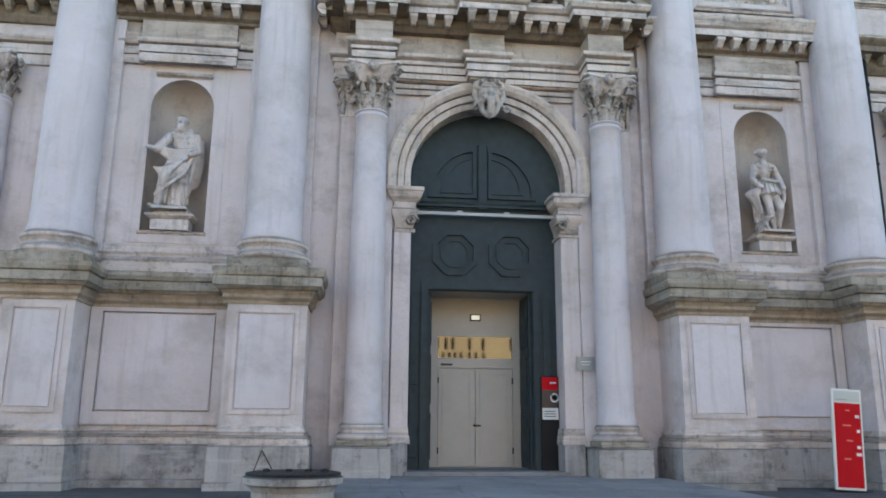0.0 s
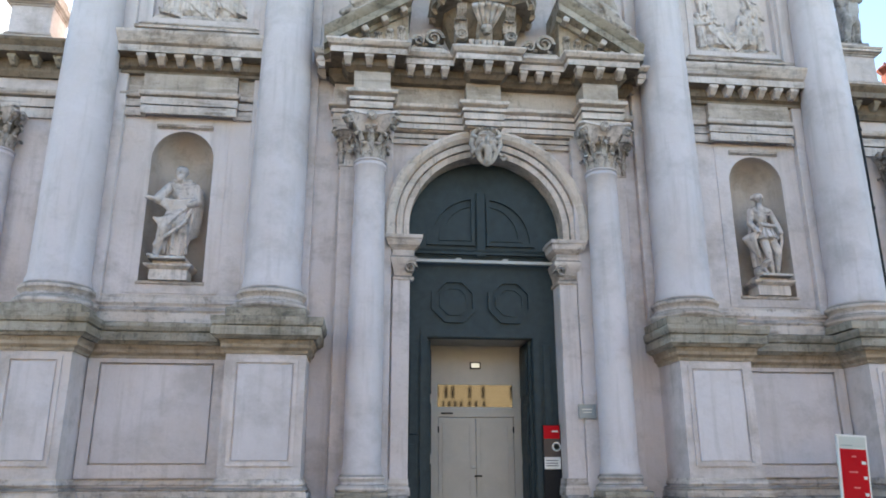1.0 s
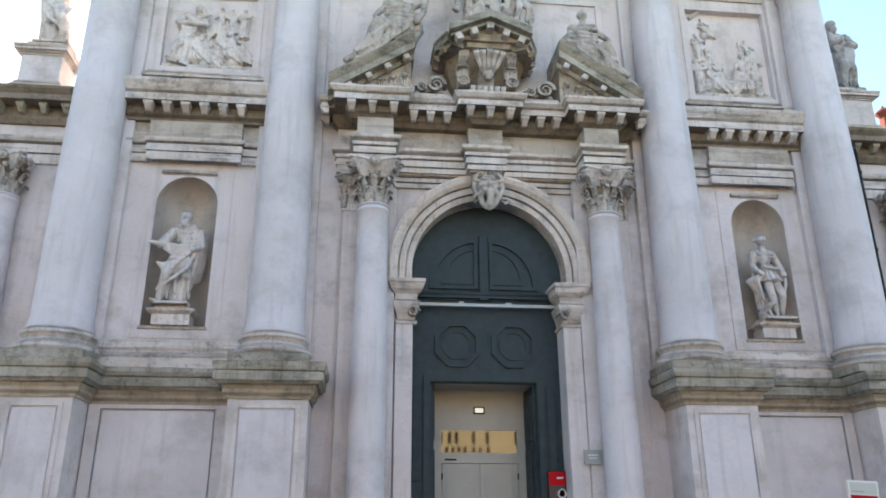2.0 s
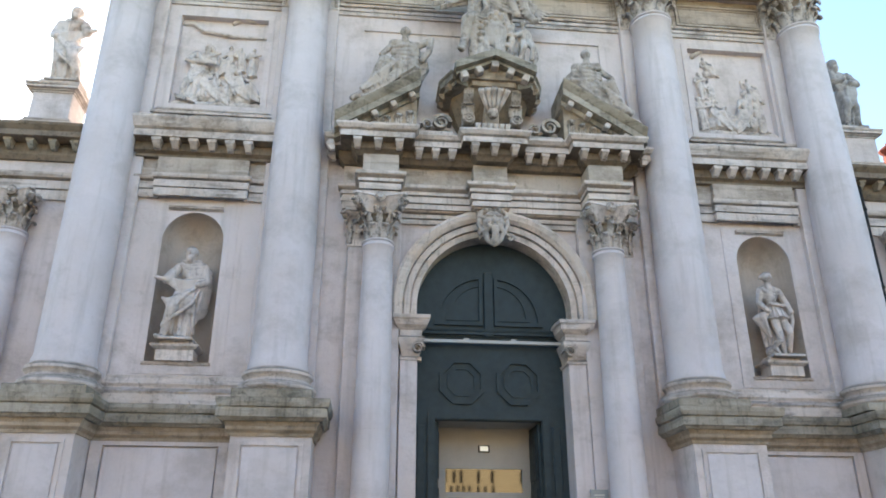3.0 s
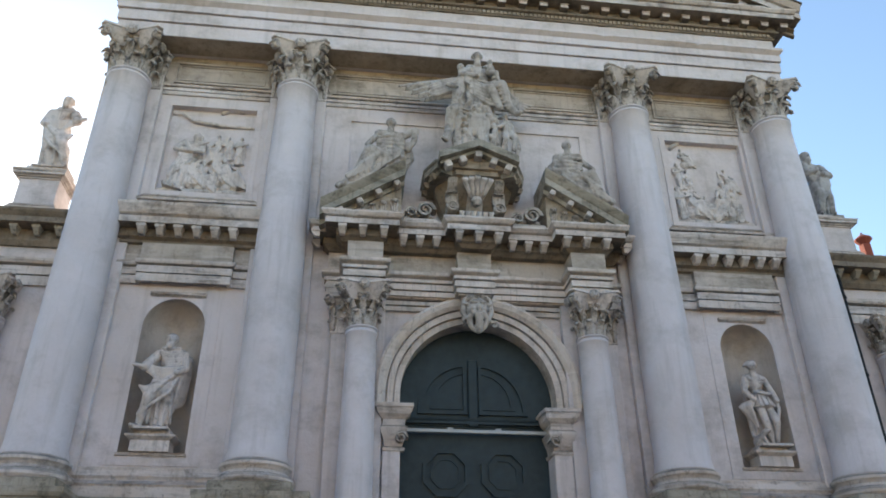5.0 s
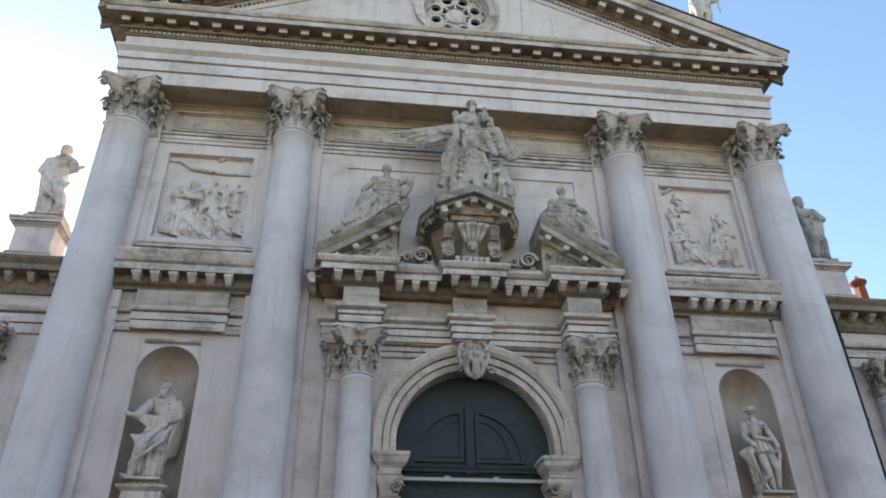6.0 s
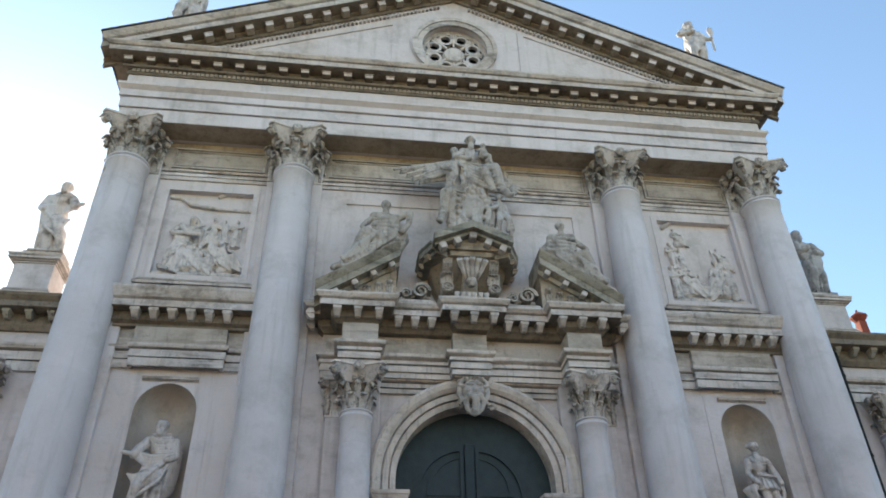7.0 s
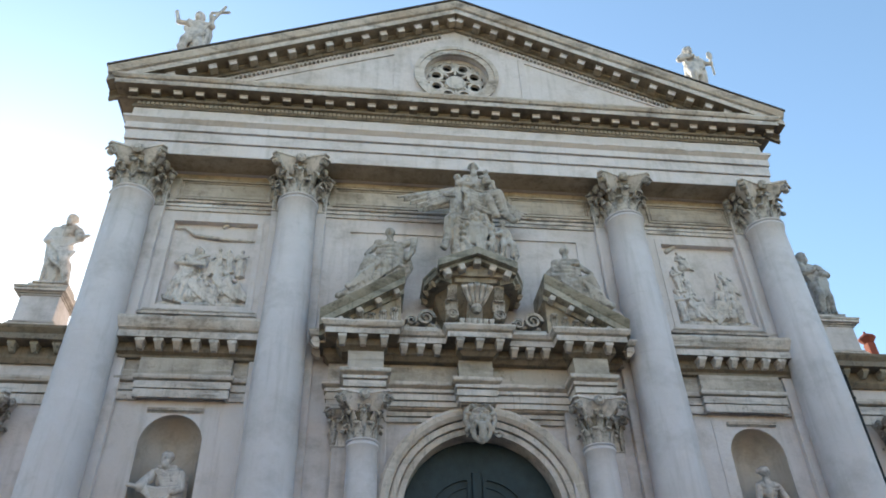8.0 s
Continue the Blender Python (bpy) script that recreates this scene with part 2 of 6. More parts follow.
def console(w, d, h):
    """A small bracket under a cornice: wider above than below; its back at y = 0, its top at z = 0."""
    bm = bmesh.new()
    rings = []
    for f, y, z in ((0.62, 0.45, -h), (0.70, 0.80, -0.62 * h), (0.82, 1.0, -0.34 * h), (1.0, 1.0, -0.30 * h), (1.0, 1.0, 0.0)):
        rings.append([bm.verts.new((sx * w / 2 * f, yy, z)) for sx, yy in ((-1, 0), (-1, -d * y), (1, -d * y), (1, 0))])
    for a, b in zip(rings, rings[1:]):
        for i in range(4):
            j = (i + 1) % 4
            bm.faces.new((a[i], a[j], b[j], b[i]))
    bm.faces.new(rings[0][::-1])
    bm.faces.new(rings[-1])
    return bm


def tube(pts, r0, r1, seg=10):
    """One bent, tapering bar through the points."""
    bm = bmesh.new()
    rings = []
    n = len(pts)
    for i, p in enumerate(pts):
        a, b = Vector(pts[max(0, i - 1)]), Vector(pts[min(n - 1, i + 1)])
        q = (b - a).to_track_quat("Z", "Y").to_matrix()
        r = r0 + (r1 - r0) * i / (n - 1)
        rings.append([bm.verts.new(Vector(p) + q @ Vector((r * math.cos(2 * math.pi * k / seg), r * math.sin(2 * math.pi * k / seg), 0))) for k in range(seg)])
    for a, b in zip(rings, rings[1:]):
        for k in range(seg):
            j = (k + 1) % seg
            bm.faces.new((a[k], a[j], b[j], b[k]))
    bm.faces.new(rings[0][::-1])
    bm.faces.new(rings[-1])
    return bm


def block(w, d, h):
    """A plain squared bracket under a cornice: its back at y = 0, its top at z = 0. Its front takes the second material."""
    bm = boxed(-w / 2, w / 2, -d, 0, -h, 0, bevel=0.012)
    box(bm, -w / 2 - 0.015, w / 2 + 0.015, -d - 0.015, 0, -0.035, -0.002)
    # Faces split by direction: pale front, the rest darker for stain and shade.
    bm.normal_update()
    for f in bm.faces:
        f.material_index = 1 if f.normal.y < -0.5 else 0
    return bm


# ---- large structure ----
bm = bmesh.new()
bmesh.ops.create_grid(bm, x_segments=2, y_segments=2, size=600)
tagged(part("ground", bm, PAVE), "grey trachyte paving of the open square", "paving", kind="structure")

row = thing("wall_square", pose(0, -42, 0), "sunlit ochre house row across the square with dark windows", "house", kind="structure")
for i, (x0, x1, top) in enumerate(((-60, -22, 13.0), (-22, -6, 15.5), (-6, 9, 12.5), (9, 24, 16.0), (24, 70, 13.5))):
    holes = []
    for z, w, hh, gap in ((1.2, 1.1, 2.0, 2.9), (4.4, 0.8, 1.5, 1.9), (6.45, 0.26, 0.55, 0.55), (7.2, 0.3, 0.95, 0.6), (8.6, 0.8, 1.6, 2.1)):
        x = x0 + 0.6
        while x < x1 - 1.4:
            if random.random() > 0.22:
                holes.append([(x, z), (x + w, z), (x + w, z + hh), (x, z + hh)])
            x += gap * random.uniform(0.8, 1.3)
    bm = bmesh.new()
    plate(bm, [(x0, -0.1), (x1, -0.1), (x1, top), (x0, top)], holes, -0.4, 0.0)
    part("wall", bm, OCHRE, row)
part("dark_rooms", boxed(-60, 70, -1.6, -1.5, 0, 12), DARK, row)

church = thing("church_front", pose(0, 0, 0), "pale weathered limestone church front with giant columns and pediment", "church", kind="structure")

COL_X, OUT_X = 4.55, 8.85
COLS = (-8.92, -4.60, 4.50, 8.68)
DOOR_HALF, SPRING = 1.81, 6.70
ARCH_X = 0.115
NICHE_X, NICHE_HALF, NICHE_Z, NICHE_SPRING = 6.82, 0.68, 5.27, 8.12
REL_X0, REL_X1, REL_Z0, REL_Z1 = 5.66, 7.86, 11.72, 14.40

# main wall, with the door opening, the niches and the relief fields let into it
bm = bmesh.new()
rel = [(REL_X0, REL_Z0), (REL_X1, REL_Z0), (REL_X1, REL_Z1), (REL_X0, REL_Z1)]
plate(bm, [(-9.35, -0.1), (9.35, -0.1), (9.35, 16.17), (-9.35, 16.17)],
      [arch(ARCH_X, DOOR_HALF, 0.2, SPRING), arch(NICHE_X, NICHE_HALF, NICHE_Z, NICHE_SPRING), arch(-NICHE_X, NICHE_HALF, NICHE_Z, NICHE_SPRING), rel, [(-x, z) for x, z in rel]], 0.0, 0.9)
part("wall", bm, WALL, church)
# body of the church behind the front
bm = bmesh.new()
box(bm, -9.2, 9.2, 2.6, 30, 0, 17.0)
box(bm, -9.2, -1.9, 0.95, 2.6, 0, 17)
box(bm, 1.9, 9.2, 0.95, 2.6, 0, 17)
box(bm, -1.9, 1.9, 0.95, 2.6, 9, 17)
part("nave", bm, WALL, church)

# niches: half-round shell with a quarter sphere
for sx in (-1, 1):
    bm = bmesh.new()
    prof = [(NICHE_HALF, NICHE_Z), (NICHE_HALF, NICHE_SPRING)]
    prof += [(NICHE_HALF * math.cos(a), NICHE_SPRING + NICHE_HALF * math.sin(a)) for a in [math.pi / 2 * i / 10 for i in range(1, 10)]] + [(0.01, NICHE_SPRING + NICHE_HALF)]
    lathe(bm, prof, 28, sx * NICHE_X, 0.02, 0.0, math.pi)
    vs = [bm.verts.new((sx * NICHE_X + NICHE_HALF * math.cos(math.pi * i / 20), 0.02 + NICHE_HALF * math.sin(math.pi * i / 20), NICHE_Z + 0.001)) for i in range(21)]
    bm.faces.new(vs)
    part("niche", bm, NICHE, church, "shell-shaped wall niche", smooth=True)
    # label moulding over the niche, raised field round it, sill below
    bm = bmesh.new()
    plate(bm, [(sx * NICHE_X - 0.98, 5.0), (sx * NICHE_X + 0.98, 5.0), (sx * NICHE_X + 0.98, 9.02), (sx * NICHE_X - 0.98, 9.02)], [arch(sx * NICHE_X, NICHE_HALF, NICHE_Z, NICHE_SPRING)], -0.018, -0.002)
    part("niche_frame", bm, WALL, church)
    bm = bmesh.new()
    mould(bm, [(sx * NICHE_X - 0.62, -0.04), (sx * NICHE_X + 0.62, -0.04)], corona(8.83, 0.10, 0.07))
    part("label_moulding", bm, MOULD, church)
    bm = bmesh.new()
    mould(bm, [(sx * NICHE_X - 0.72, -0.012), (sx * NICHE_X + 0.72, -0.012)], corona(5.17, 0.09, 0.05))
    part("niche_sill", bm, MOULD, church)

# responds behind the giant columns
for x in COLS:
    part("pilaster", boxed(x - 0.74, x + 0.74, -0.16, 0.01, 4.2, 16.165, bevel=0.015), WALL, church)
# dado: pedestals and wall below the orders, one running plan
DADO = [(-9.55, 0.6), (-9.55, -1.15), (-8.22, -1.15), (-8.22, -0.22), (-5.33, -0.22), (-5.33, -1.15), (-3.77, -1.15), (-3.77, 0.06)]
DADO_R = [(x + (0.21 if x < 6 else 0.0), y) for x, y in mirror(DADO)]
for path in (DADO, DADO_R):
    bm = bmesh.new()
    lo = [bm.verts.new((x, y, 0.0)) for x, y in path]
    hi = [bm.verts.new((x, y, 4.3)) for x, y in path]
    for i in range(len(path)):
        j = (i + 1) % len(path)
        bm.faces.new((lo[i], lo[j], hi[j], hi[i]))
    bm.faces.new(hi)
    part("dado", bm, WALL, church)
    part("plinth", mould(bmesh.new(), path, [(-0.03, -0.05), (0.20, -0.05), (0.20, 0.14), (0.17, 0.17), (0.17, 0.80), (0.14, 0.83), (-0.03, 0.83)]), PLINTH, church)
    part("base_moulding", mould(bmesh.new(), path, footing(0.832, 0.36, 0.155)), MOULD, church)
    part("bed_moulding", mould(bmesh.new(), path, [(-0.03, 3.56), (0.03, 3.56), (0.04, 3.62), (0.10, 3.68), (0.10, 3.74), (0.15, 3.83), (-0.03, 3.83)]), BROWN, church, "brown-stained bed moulding")
    part("pedestal_cornice", mould(bmesh.new(), path, [(-0.03, 3.832), (0.20, 3.832), (0.24, 3.88), (0.28, 3.90), (0.28, 4.06), (0.26, 4.06), (0.26, 4.08), (0.31, 4.10), (0.34, 4.18), (0.34, 4.265), (-0.03, 4.30)]), GREEN, church, "dark lichen-stained cornice")

# panels on the dado
def panel(x0, x1, z0, z1, y, proud=0.035, rim=0.07, mat=WALL):
    bm = bmesh.new()
    plate(bm, [(x0, z0), (x1, z0), (x1, z1), (x0, z1)], [[(x0 + rim, z0 + rim), (x1 - rim, z0 + rim), (x1 - rim, z1 - rim), (x0 + rim, z1 - rim)]], y - proud, y - 0.002)
    part("panel_frame", bm, mat, church)
    bm = bmesh.new()
    box(bm, x0 + rim + 0.03, x1 - rim - 0.03, y - proud * 0.6, y - 0.001, z0 + rim + 0.03, z1 - rim - 0.03, 0.012)
    part("panel", bm, SHAFT if mat is WALL else mat, church)


for sx in (-1, 1):
    a, b = sorted((sx * 3.92, sx * 5.18))
    k = 0.21 if sx > 0 else 0.0
    panel(a + k, b + k, 1.42, 3.46, -1.15)
    a, b = sorted((sx * 8.38, sx * 9.4))
    panel(a, b, 1.42, 3.46, -1.15)
    # wall slab between the pedestals, standing proud of a shadow gap
    a, b = sorted((sx * 5.68, sx * 7.96))
    part("dado_slab", boxed(a + 0.03, b - 0.03, -0.285, -0.215, 1.48, 3.44, bevel=0.012), SHAFT, church, "large smooth dado slab")
    bm = bmesh.new()
    c0, d0 = sorted((sx * 5.36, sx * 8.19))
    plate(bm, [(c0, 1.2), (d0, 1.2), (d0, 3.55), (c0, 3.55)], [[(a, 1.45), (b, 1.45), (b, 3.47), (a, 3.47)]], -0.31, -0.222)
    part("dado_frame", bm, WALL, church)

# wall mouldings above the dado, between the columns
for sx in (-1, 1):
    a, b = sorted((sx * 5.25, sx * 8.15))
    part("wall_base", mould(bmesh.new(), [(a, 0), (a, -0.1), (b, -0.1), (b, 0)], footing(4.32, 0.62, 0.20)), MOULD, church)

# side bays: small entablature between the columns
BAY = []
for sx in (-1, 1):
    a, b = sorted((sx * 5.20, sx * 8.22))
    c, d = sorted((sx * 5.72, sx * 7.78))
    path = [(a, 0), (a, -0.06), (c, -0.06), (c, -0.2), (d, -0.2), (d, -0.06), (b, -0.06), (b, 0)]
    part("architrave", mould(bmesh.new(), path, fascia(9.12, 0.55, 0.10)), MOULD, church)
    part("frieze", mould(bmesh.new(), path, [(-0.05, 9.672), (0.02, 9.672), (0.02, 10.12), (-0.05, 10.12)]), TAN, church)
    pc = [(a - 0.02, 0), (a - 0.02, -0.1), (b + 0.02, -0.1), (b + 0.02, 0)]
    # Bed darker than the cornice: crust plus the overhang's shade, as colour.
    part("bed_moulding", mould(bmesh.new(), pc, [(-0.1, 10.122), (0.10, 10.122), (0.12, 10.18), (0.08, 10.18), (0.08, 10.20), (0.18, 10.26), (0.18, 10.47), (0.455, 10.472), (0.455, 10.478), (-0.1, 10.478)]), SHADE_CRUST, church, "dark bed moulding, crust and cornice shade in its colour")
    bed = part("bay_cornice", mould(bmesh.new(), pc, [(-0.1, 10.48), (0.46, 10.48), (0.46, 10.65), (0.42, 10.65), (0.42, 10.67), (0.50, 10.71), (0.54, 10.78), (0.60, 10.92), (0.60, 10.99), (-0.1, 11.03)]), MOULD, church, "weathered bracketed cornice")
    for i in range(6):
        x = a + (0.38 if sx < 0 else 0.56) + (b - a - 0.92) * i / 5
        part("modillion", console(0.22, 0.26, 0.22), MOULD, bed, m=pose(x, -0.28, 10.47))
    # sunk relief field with its frame and sill
    x0, x1 = sorted((sx * REL_X0, sx * REL_X1))
    part("relief_back", boxed(x0 - 0.05, x1 + 0.05, 0.16, 0.24, REL_Z0 - 0.05, REL_Z1 + 0.05), WALL, church)
    bm = bmesh.new()
    plate(bm, [(x0 - 0.16, REL_Z0 - 0.16), (x1 + 0.16, REL_Z0 - 0.16), (x1 + 0.16, REL_Z1 + 0.16), (x0 - 0.16, REL_Z1 + 0.16)], [[(x0, REL_Z0), (x1, REL_Z0), (x1, REL_Z1), (x0, REL_Z1)]], -0.025, -0.002)
    part("relief_frame", bm, WALL, church)
    part("relief_sill", mould(bmesh.new(), [(x0 - 0.2, 0), (x0 - 0.2, -0.04), (x1 + 0.2, -0.04), (x1 + 0.2, 0)], footing(11.36, 0.22, 0.14)), MOULD, church)
    part("plinth_course", boxed(a, b, -0.12, -0.003, 10.962, 11.34, bevel=0.015), WALL, church)

# string course and sunk panels at the height of the capitals
for a, b in ((-8.2, -5.2), (-3.9, 3.9), (5.2, 8.2)):
    part("string_course", mould(bmesh.new(), [(a, 0), (a, -0.02), (b, -0.02), (b, 0)], fascia(14.74, 0.30, 0.11)), MOULD, church)
    part("capital_band", boxed(a, b, -0.025, -0.001, 15.05, 16.165), TAN, church, "tan stained wall band")
    part("stained_course", boxed(a, b, -0.045, -0.027, 15.90, 16.05), BROWN, church, "ochre-stained course under the architrave")
    cuts = [(a + 0.25, b - 0.25)] if b - a < 4 else [(a + 0.2, -1.3), (1.3, b - 0.2)]
    for c, d in cuts:
        bm = bmesh.new()
        plate(bm, [(c, 15.14), (d, 15.14), (d, 15.86), (c, 15.86)], [[(c + 0.06, 15.20), (d - 0.06, 15.20), (d - 0.06, 15.80), (c + 0.06, 15.80)]], -0.075, -0.028)
        part("panel_frame", bm, TAN, church)
        bm = bmesh.new()
        plate(bm, [(c + 0.10, 15.24), (d - 0.10, 15.24), (d - 0.10, 15.76), (c + 0.10, 15.76)], [[(c + 0.13, 15.27), (d - 0.13, 15.27), (d - 0.13, 15.73), (c + 0.13, 15.73)]], -0.055, -0.028)
        part("panel_bead", bm, TAN, church)
bm = bmesh.new()
plate(bm, [(-3.3, 9.0), (3.3, 9.0), (3.3, 14.42), (-3.3, 14.42)], [[(-3.15, 9.1), (3.15, 9.1), (3.15, 14.27), (-3.15, 14.27)]], -0.05, -0.002)
part("panel_frame", bm, WALL, church)

# main entablature over the columns
EN = [(-9.42, 1.5), (-9.42, -0.85), (9.16, -0.85), (9.16, 1.5)]
bm = bmesh.new()
box(bm, -9.36, 9.1, -0.79, 1.5, 16.052, 18.4)
part("entablature_core", bm, WALL, church)
part("soffit", boxed(-9.3, 9.0, -0.82, -0.165, 16.046, 16.050), BROWN, church, "brown stained soffit")
part("architrave", mould(bmesh.new(), EN, [(-0.06, 16.052), (0.0, 16.052), (0.0, 16.48), (-0.04, 16.48), (-0.04, 16.51), (0.05, 16.51), (0.05, 16.84), (0.0, 16.84), (0.0, 16.87), (0.10, 16.88), (0.10, 17.10), (0.05, 17.10), (0.05, 17.13), (0.16, 17.22), (0.19, 17.24), (0.19, 17.32), (0.02, 17.34), (-0.06, 17.34)]), WALL, church)
part("frieze", mould(bmesh.new(), EN, [(-0.06, 17.342), (0.03, 17.342), (0.03, 17.74), (-0.06, 17.74)]), WALL, church)
# The shade under the main cornice is coloured into this crusted bed.
part("bed_moulding", mould(bmesh.new(), EN, [(-0.06, 17.742), (0.08, 17.742), (0.10, 17.79), (0.06, 17.79), (0.06, 17.90), (0.20, 17.92), (0.22, 17.97), (0.16, 17.97), (0.16, 18.16), (0.555, 18.165), (0.555, 18.17), (-0.06, 18.17)]), SHADE_CRUST, church, "dark brown bed moulding, crust and cornice shade in its colour")
main_cornice = part("main_cornice", mould(bmesh.new(), EN, [(-0.06, 18.172), (0.56, 18.172), (0.56, 18.33), (0.52, 18.33), (0.52, 18.35), (0.60, 18.37), (0.66, 18.45), (0.66, 18.50), (-0.06, 18.52)]), MOULD, church, "weathered bracketed cornice")
bm = bmesh.new()
x = -9.36
while x < 9.1:
    box(bm, x, x + 0.088, -0.985, -0.90, 17.795, 17.898)
    x += 0.125
tagged(part("dentils", bm, BROWN, main_cornice), kind="stuff")
for i in range(32):
    x = -9.48 + 18.98 * i / 31
    # Sides and undersides coloured dark for crust and cornice shade, fronts pale.
    part("modillion", block(0.23, 0.21, 0.13), SHADE_CRUST, main_cornice, m=pose(x, -1.0, 18.165), face=WALL)

# pediment
PC, PX, PZ0, PZ1 = -0.13, 10.08, 18.48, 22.86
slope = math.atan2(PZ1 - PZ0, PX)
bm = bmesh.new()
ROSE_X, ROSE_Z, ROSE_R = -0.14, 20.08, 1.06
plate(bm, [(-9.5, 18.3), (9.24, 18.3), (PC, 22.5)], [[(ROSE_X + ROSE_R * math.cos(a), ROSE_Z + ROSE_R * math.sin(a)) for a in [2 * math.pi * i / 48 for i in range(48)]]], -0.83, -0.3)
part("tympanum", bm, WALL, church)
rakes = []
for s in (-1, 1):
    # raking cornice: a bed darkened for crust and overhang shade, under a paler corona
    for kind, mat, prof in (("raking_bed", SHADE_CRUST, [(-0.02, -0.48), (0.08, -0.48), (0.10, -0.40), (0.06, -0.40), (0.06, -0.37), (0.16, -0.30), (0.16, -0.245), (0.555, -0.245), (0.555, -0.238), (-0.02, -0.238)]),
                            ("raking_cornice", MOULD, [(-0.02, -0.235), (0.56, -0.235), (0.56, -0.05), (0.52, -0.05), (0.52, -0.03), (0.62, 0.0), (0.71, 0.12), (0.73, 0.16), (-0.02, 0.20)])):
        bm = bmesh.new()
        ends = []
        for x, z in ((PC + s * PX, PZ0), (PC, PZ1)):
            ends.append([bm.verts.new((x, -0.84 - o, z + q / math.cos(slope))) for o, q in prof])
        for j in range(len(prof)):
            k = (j + 1) % len(prof)
            bm.faces.new((ends[0][j], ends[0][k], ends[1][k], ends[1][j]))
        bm.faces.new(ends[0])
        bm.faces.new(ends[1])
        rake = part(kind, bm, mat, church, "sloping pediment cornice")
    for i in range(18):
        t = (i + 0.9) / 18.2
        x, z = PC + s * PX * (1 - t), PZ0 + (PZ1 - PZ0) * t - 0.42
        # Brown sides and undersides paint stain plus the shade below the rake.
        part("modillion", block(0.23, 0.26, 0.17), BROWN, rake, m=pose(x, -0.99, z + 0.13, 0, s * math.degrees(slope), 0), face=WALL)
    bm = bmesh.new()
    for i in range(int(10.0 / 0.13)):
        t = i * 0.13 / 10.6 + 0.03
        x, z = PC + s * PX * (1 - t), PZ0 + (PZ1 - PZ0) * t - 0.66
        if z > 18.6:
            box(bm, x - 0.035, x + 0.035, -0.93, -0.83, z - 0.06, z + 0.05)
    tagged(part("dentils", bm, MOULD, rake), kind="stuff")
    # sunk field of the tympanum
    bm = bmesh.new()
    k = (PZ1 - PZ0) / PX
    pts = [(s * 8.0, 18.62), (s * 1.9, 18.62), (s * 1.9, 18.62 + 6.1 * k * 0.93)]
    cx = sum(p[0] for p in pts) / 3
    cz = sum(p[1] for p in pts) / 3
    ins = [(cx + (x - cx) * 0.9, cz + (z - cz) * 0.9) for x, z in pts]
    plate(bm, pts, [ins], -0.875, -0.832)
    part("panel_frame", bm, WALL, church)
    # roof edge above the raking cornice
    bm = bmesh.new()
    vs = [bm.verts.new(p) for p in ((PC + s * (PX + 0.04), -1.60, PZ0 + 0.175), (PC + s * (PX + 0.04), -1.60, PZ0 + 0.225), (PC, -1.60, PZ1 + 0.275), (PC, -1.60, PZ1 + 0.225))]
    f = bm.faces.new(vs)
    ex = bmesh.ops.extrude_face_region(bm, geom=[f])["geom"]
    bmesh.ops.translate(bm, vec=(0, 12.0, 0), verts=[g for g in ex if isinstance(g, bmesh.types.BMVert)])
    part("roof", bm, TILE, church, "dark tiled roof edge")
bm = bmesh.new()
plate(bm, [(-9.3, 18.3), (9.04, 18.3), (PC, 22.6)], [], -0.25, 11)
part("gable", bm, WALL, church)

# wings either side, lower, with their own cornice and pilaster
for s in (-1, 1):
    x0, x1 = sorted((s * 9.3, s * 15.0))
    part("wing_wall", boxed(x0, x1, 0.15, 6, 0, 10.5), WALL, church)
    wp = [(s * 9.4, 0.12), (s * 15, 0.12)] if s > 0 else [(-15, 0.12), (-9.4, 0.12)]
    part("wing_architrave", mould(bmesh.new(), wp, fascia(9.02, 0.65, 0.16)), MOULD, church)
    # The whole wing cornice is coloured dark to include its soffit shade.
    wc = part("wing_cornice", mould(bmesh.new(), wp, [(-0.05, 10.02), (0.05, 10.02), (0.12, 10.14), (0.12, 10.42), (0.50, 10.43), (0.50, 10.57), (0.46, 10.57), (0.46, 10.59), (0.56, 10.70), (0.58, 10.76), (-0.05, 10.86)]), SHADE_CRUST, church, "weathered wing cornice, soffit shade in its dark colour")
    for i in range(11):
        x = s * (9.75 + 0.5 * i)
        part("modillion", console(0.18, 0.26, 0.2), GREEN, wc, m=pose(x, 0.0, 10.425))
    part("wing_attic", boxed(x0, x1, 0.3, 2.0, 10.862, 11.0, bevel=0.02), WALL, church)
    part("wing_plinth", mould(bmesh.new(), wp, [(-0.1, 0.0), (0.2, 0.0), (0.2, 0.8), (0.05, 1.1), (0.05, 3.6), (0.2, 3.9), (0.25, 4.1), (-0.1, 4.2)]), WALL, church)

# Dark round bar added to give the shaded gap between outer column and wing.
pipe = thing("downpipe", pose(9.68, -0.10, 0), "dark upright bar added for the shaded gap beside the outer column", "pipe")
part("tube", lathe(bmesh.new(), [(0.085, 0.1), (0.085, 10.3)], 14), IRON, pipe, smooth=True)
for z in (1.5, 4.5, 7.5, 9.6):
    part("collar", lathe(bmesh.new(), [(0.086, z), (0.105, z + 0.01), (0.105, z + 0.07), (0.086, z + 0.08)], 14), IRON, pipe)

